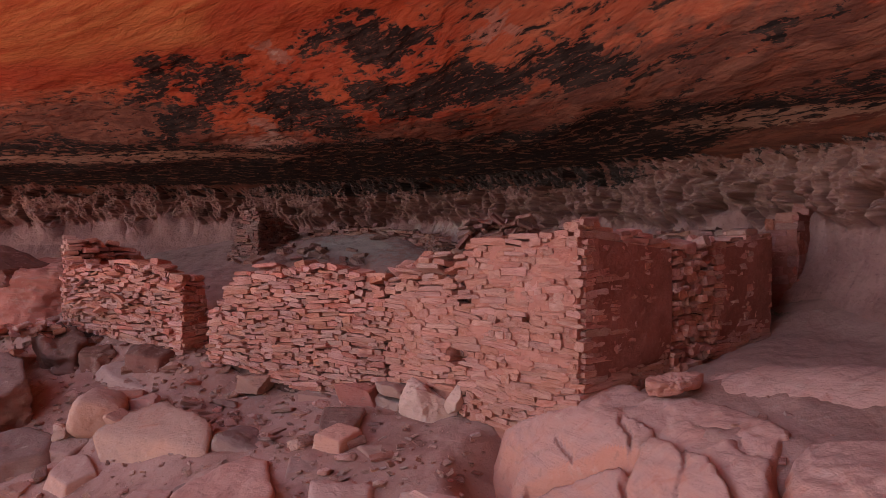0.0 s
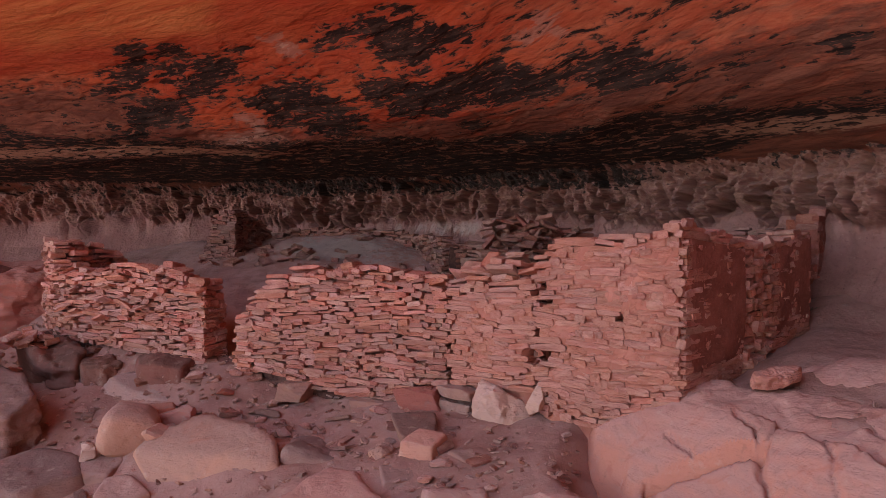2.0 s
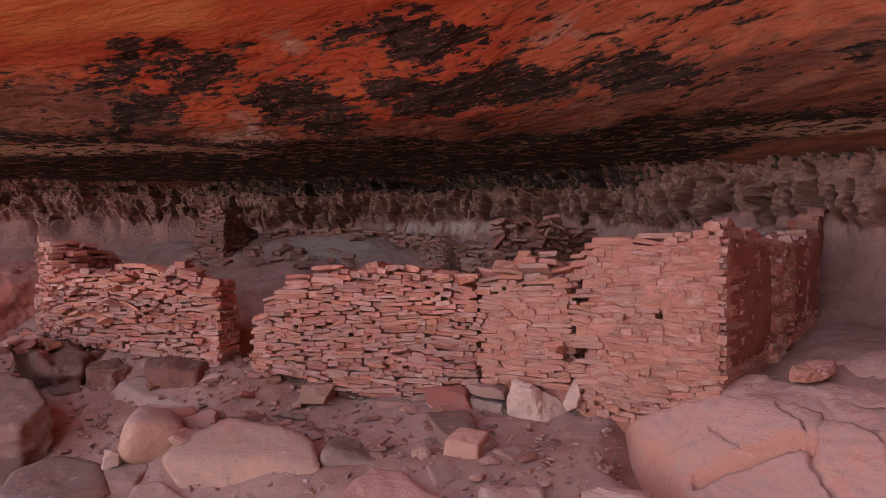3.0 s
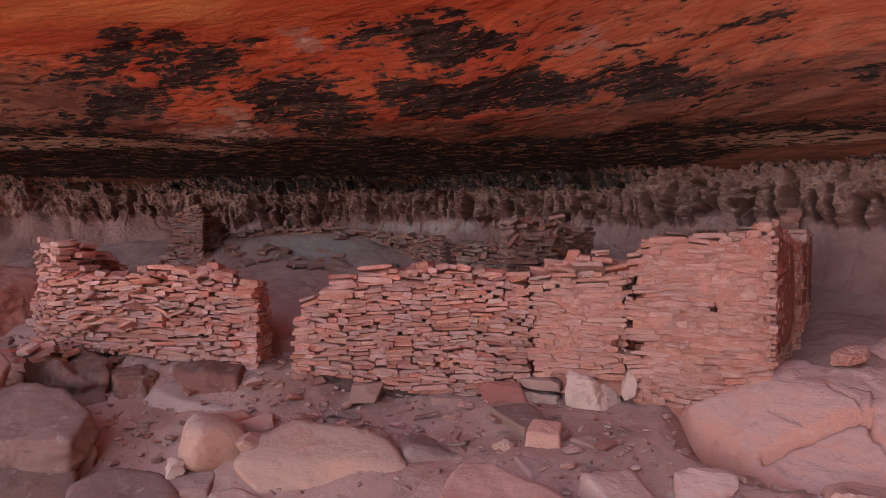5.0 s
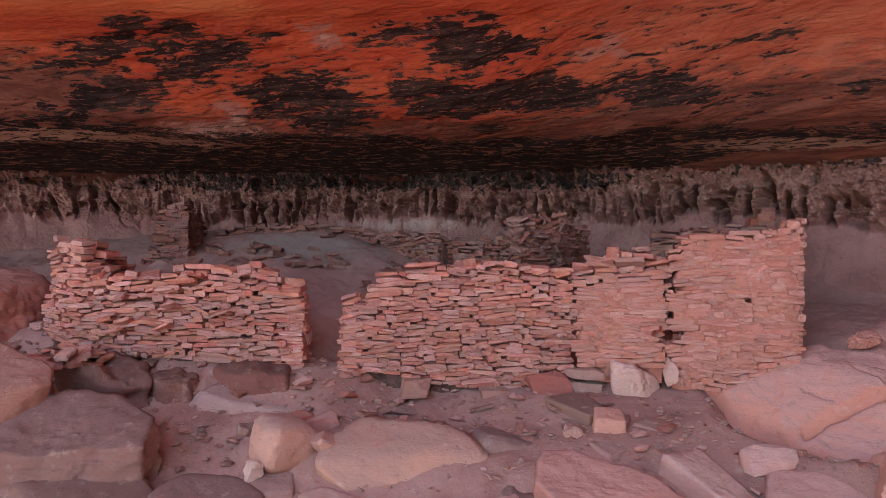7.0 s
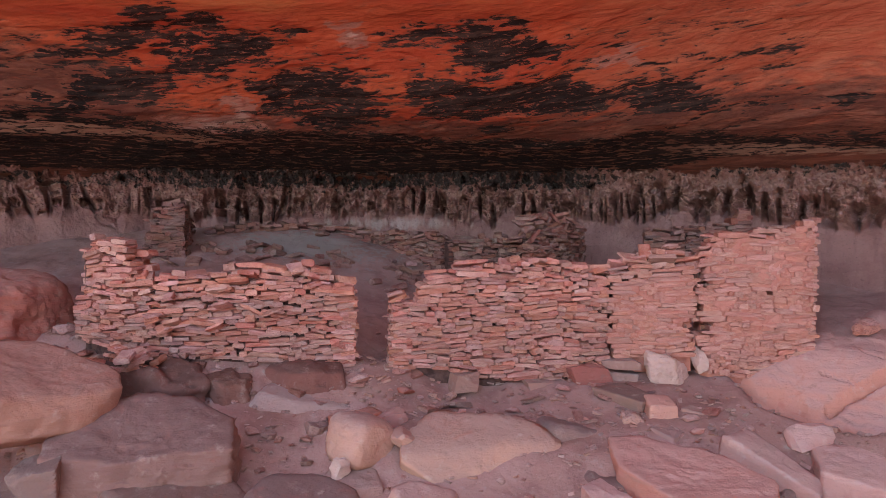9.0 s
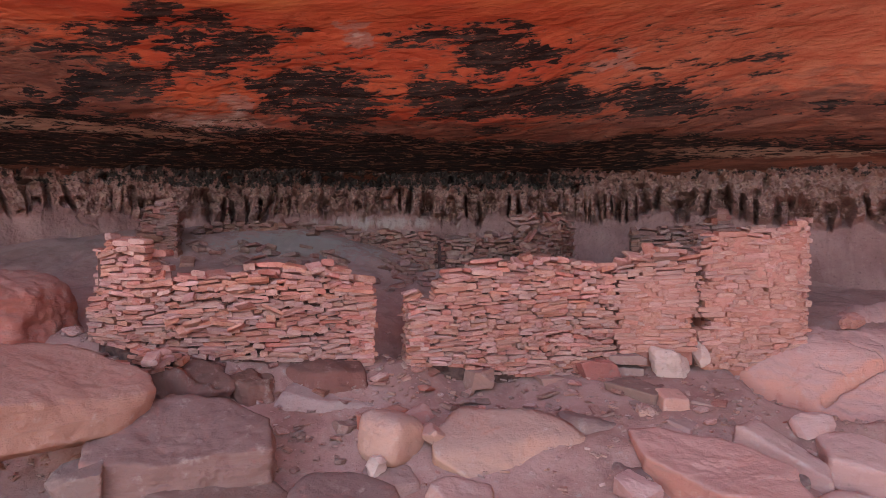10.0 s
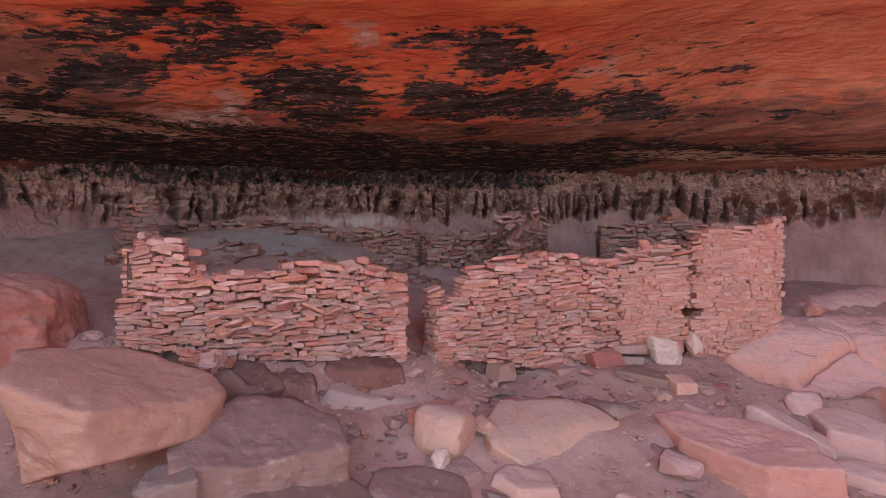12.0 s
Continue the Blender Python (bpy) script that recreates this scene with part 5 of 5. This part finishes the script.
    quads = np.stack([idx[:-1, :-1], idx[1:, :-1], idx[1:, 1:], idx[:-1, 1:]], -1).reshape(-1, 4)
    owner = cell[:-1, :-1].reshape(-1)
    flat = place.reshape(-1, 3)
    for c in range(len(seeds)):
        q = quads[owner == c]
        if len(q) < 40:
            continue
        used, inverse = np.unique(q, return_inverse=True)
        part("rock_block", mesh_from("rock_block", flat[used].tolist(), inverse.reshape(-1, 4).tolist(), M_SHELF, smooth=True), outcrop)


build_bedrock()

# ---- middle-sized rocks on the slope ----
rng = random.Random(55)
for n_ in range(110):
    u_, v_ = (rng.uniform(-6.4, -3.0), rng.uniform(3.6, 5.3)) if n_ % 2 else (rng.uniform(-14.0, -7.0), rng.uniform(3.0, 5.0))
    x_, y_ = to_xy(u_, v_)
    size_ = rng.uniform(0.22, 0.5)
    if not is_free(x_, y_, size_):
        continue
    dims = (size_, size_ * rng.uniform(0.6, 0.9), size_ * rng.uniform(0.4, 0.7))
    m_, word = rng.choice(((M_BEDROCK, "pink"), (M_GREY, "greyish"), (M_BOULDER, "tan"), (M_BEDROCK, "pale pink")))
    rock("rock", "%s %s sandstone rock half sunk in the dust" % (rng.choice(("angular", "flat", "broken")), word), (x_, y_, float(ground_z(x_, y_)) + dims[2] * 0.18), dims, (rng.uniform(-14, 14), rng.uniform(-14, 14), rng.uniform(0, 360)), 300 + n_, m_, "rock", "slope rocks", cuts=8, rounding=50, rough=0.06)

# ---- loose stones ----
STONE_KINDS = [rock_mesh("loose_stone", (1, 0.8, 0.55), 200 + i, 9, 50, 0.07, m_, fine=False) for i, m_ in enumerate((M_BEDROCK, M_PALEROCK, M_BOULDER, M_REDROCK, M_BEDROCK, M_PALEROCK, M_BOULDER, M_BEDROCK))]
STONE_WORDS = ("pinkish loose stone on the slope", "dusty grey loose stone", "tan loose stone on red earth", "red angular loose stone", "pink flat loose stone", "grey flat loose stone", "small tan loose stone", "pale pink loose stone")
rng = random.Random(77)
for n_ in range(560):
    u_, v_ = rng.uniform(-14.5, -3.2), rng.uniform(3.0, 5.9) if rng.random() < 0.75 else rng.gauss(5.2, 0.35)
    x_, y_ = to_xy(u_, v_)
    size_ = 0.06 + 0.24 * rng.random() ** 2.6
    if not is_free(x_, y_, size_):
        continue
    i_ = rng.randrange(len(STONE_KINDS))
    flat_ = rng.uniform(0.5, 1.0)
    ob = new("loose_stone", STONE_KINDS[i_])
    ob.matrix_basis = pose(x_, y_, float(ground_z(x_, y_)) + size_ * 0.10 * flat_, rng.uniform(-15, 15), rng.uniform(-15, 15), rng.uniform(0, 360)) @ Matrix.Diagonal((size_, size_, size_ * flat_, 1))
    tagged(ob, STONE_WORDS[i_], "stone", "loose stones")
for n_ in range(44):
    u_, v_ = rng.uniform(-13.0, -5.0), 5.35 + rng.gauss(0, 0.3)
    x_, y_ = to_xy(u_, v_)
    ob = new("fallen_slab", unit_mesh(rng.randrange(len(UNITS)), M_SHADE))
    h_ = rng.uniform(0.03, 0.08)
    ob.matrix_basis = pose(x_, y_, float(ground_z(x_, y_)) + h_ * 0.3, rng.uniform(-14, 14), rng.uniform(-18, 18), rng.uniform(0, 360)) @ Matrix.Diagonal((rng.uniform(0.12, 0.34), rng.uniform(0.1, 0.22), h_, 1))
    tagged(ob, "fallen red sandstone slab lying in the dust", "stone slab", "fallen slabs")

for n_ in range(64):
    u_, v_ = rng.uniform(-14.0, -8.8), rng.gauss(9.6, 0.45)
    x_, y_ = to_xy(u_, v_)
    ob = new("fallen_slab", unit_mesh(rng.randrange(len(UNITS)), M_SHADE))
    h_ = rng.uniform(0.04, 0.11)
    ob.matrix_basis = pose(x_, y_, float(ground_z(x_, y_)) + h_ * 0.3, rng.uniform(-20, 20), rng.uniform(-24, 24), rng.uniform(0, 360)) @ Matrix.Diagonal((rng.uniform(0.12, 0.4), rng.uniform(0.1, 0.25), h_, 1))
    tagged(ob, "dusty shade-toned slab fallen inside the ruin", "stone slab", "slabs inside the ruin")


for n_ in range(26):
    x_, y_ = rng.gauss(-6.55, 0.28), rng.gauss(11.86, 0.14)
    ob = new("fallen_slab", unit_mesh(rng.randrange(len(UNITS)), M_STONE))
    h_ = rng.uniform(0.03, 0.08)
    ob.matrix_basis = pose(x_, y_, 0.10 + rng.uniform(-0.06, 0.18) * (1 - abs(x_ + 6.5)), rng.uniform(-20, 20), rng.uniform(-22, 22), rng.uniform(0, 360)) @ Matrix.Diagonal((rng.uniform(0.12, 0.30), rng.uniform(0.1, 0.22), h_, 1))
    tagged(ob, "red slab spilled from the broken wall corner", "stone slab", "fallen slabs")


def build_plants():
    """A low dry shrub on the inner wall and a weed at the foot of the room."""
    k = Nodes("dry_green_leaf", 0.8)
    m_leaf = k.done(k.hue(k.mix(0.5, (0.07, 0.085, 0.04), (0.10, 0.09, 0.05)), k.island(), 0.04, 0.4, 0.5))
    k = Nodes("grey_twig", 0.9)
    m_twig = k.done(k.mix(k.noise(k.coords(), 30), (0.10, 0.07, 0.055), (0.16, 0.11, 0.09)))
    r = random.Random(5)
    for name, label, at, size, count in (("shrub", "small dry green shrub growing at the inner wall", (-1.05, 15.15, 1.12), 1.0, 26), ("weed", "small green weed at the foot of the room", (4.00, 9.59, float(ground_z(4.00, 9.59))), 0.5, 16)):
        plant = tagged(new(name), label, name)
        plant.matrix_basis = pose(*at) @ Matrix.Diagonal((size, size, size * (1.0 if name == "shrub" else 0.6), 1))
        tv, tf, lv, lf = [], [], [], []
        for _ in range(count):
            d = Vector((r.gauss(0, 0.7), r.gauss(0, 0.7), r.uniform(0.3, 1.0))).normalized()
            side = d.orthogonal().normalized() * 0.006
            other_ = d.cross(side).normalized() * 0.006
            l = r.uniform(0.15, 0.38)
            b = len(tv)
            for f, w in ((0.0, 1.0), (l, 0.4)):
                for q in (side, other_, -side, -other_):
                    tv.append(tuple(d * f + q * w))
            tf += [(b + i, b + (i + 1) % 4, b + 4 + (i + 1) % 4, b + 4 + i) for i in range(4)]
            for _ in range(16):
                p = d * l * r.uniform(0.35, 1.0)
                a_ = Vector((r.gauss(0, 1), r.gauss(0, 1), r.gauss(0, 1))).normalized() * 0.032
                c_ = a_.orthogonal().normalized() * 0.012
                b = len(lv)
                lv += [tuple(p), tuple(p + a_ * 0.5 + c_), tuple(p + a_), tuple(p + a_ * 0.5 - c_)]
                lf.append((b, b + 1, b + 2, b + 3))
        part("twigs", mesh_from("twigs", tv, tf, m_twig), plant)
        part("leaves", mesh_from("leaves", lv, lf, m_leaf), plant)["kind"] = "stuff"


build_plants()

# chips and gravel nobody could count
chips = []
for n_ in range(3600):
    u_, v_ = rng.uniform(-15.5, -1.5), rng.uniform(2.2, 6.5) if rng.random() < 0.3 else rng.gauss(4.9, 0.8)
    x_, y_ = to_xy(u_, v_)
    s_ = 0.012 + 0.062 * rng.random() ** 3
    chips.append((rng.randrange(len(UNITS)), pose(x_, y_, float(ground_z(x_, y_)) + s_ * 0.2, rng.uniform(-25, 25), rng.uniform(-25, 25), rng.uniform(0, 360)) @ Matrix.Diagonal((s_ * rng.uniform(0.8, 1.8), s_, s_ * rng.uniform(0.25, 0.55), 1))))
gravel = joined_stones("gravel", chips, M_PEBBLE, None)
tagged(gravel, "scattered reddish stone chips and gravel", "gravel", kind="stuff")
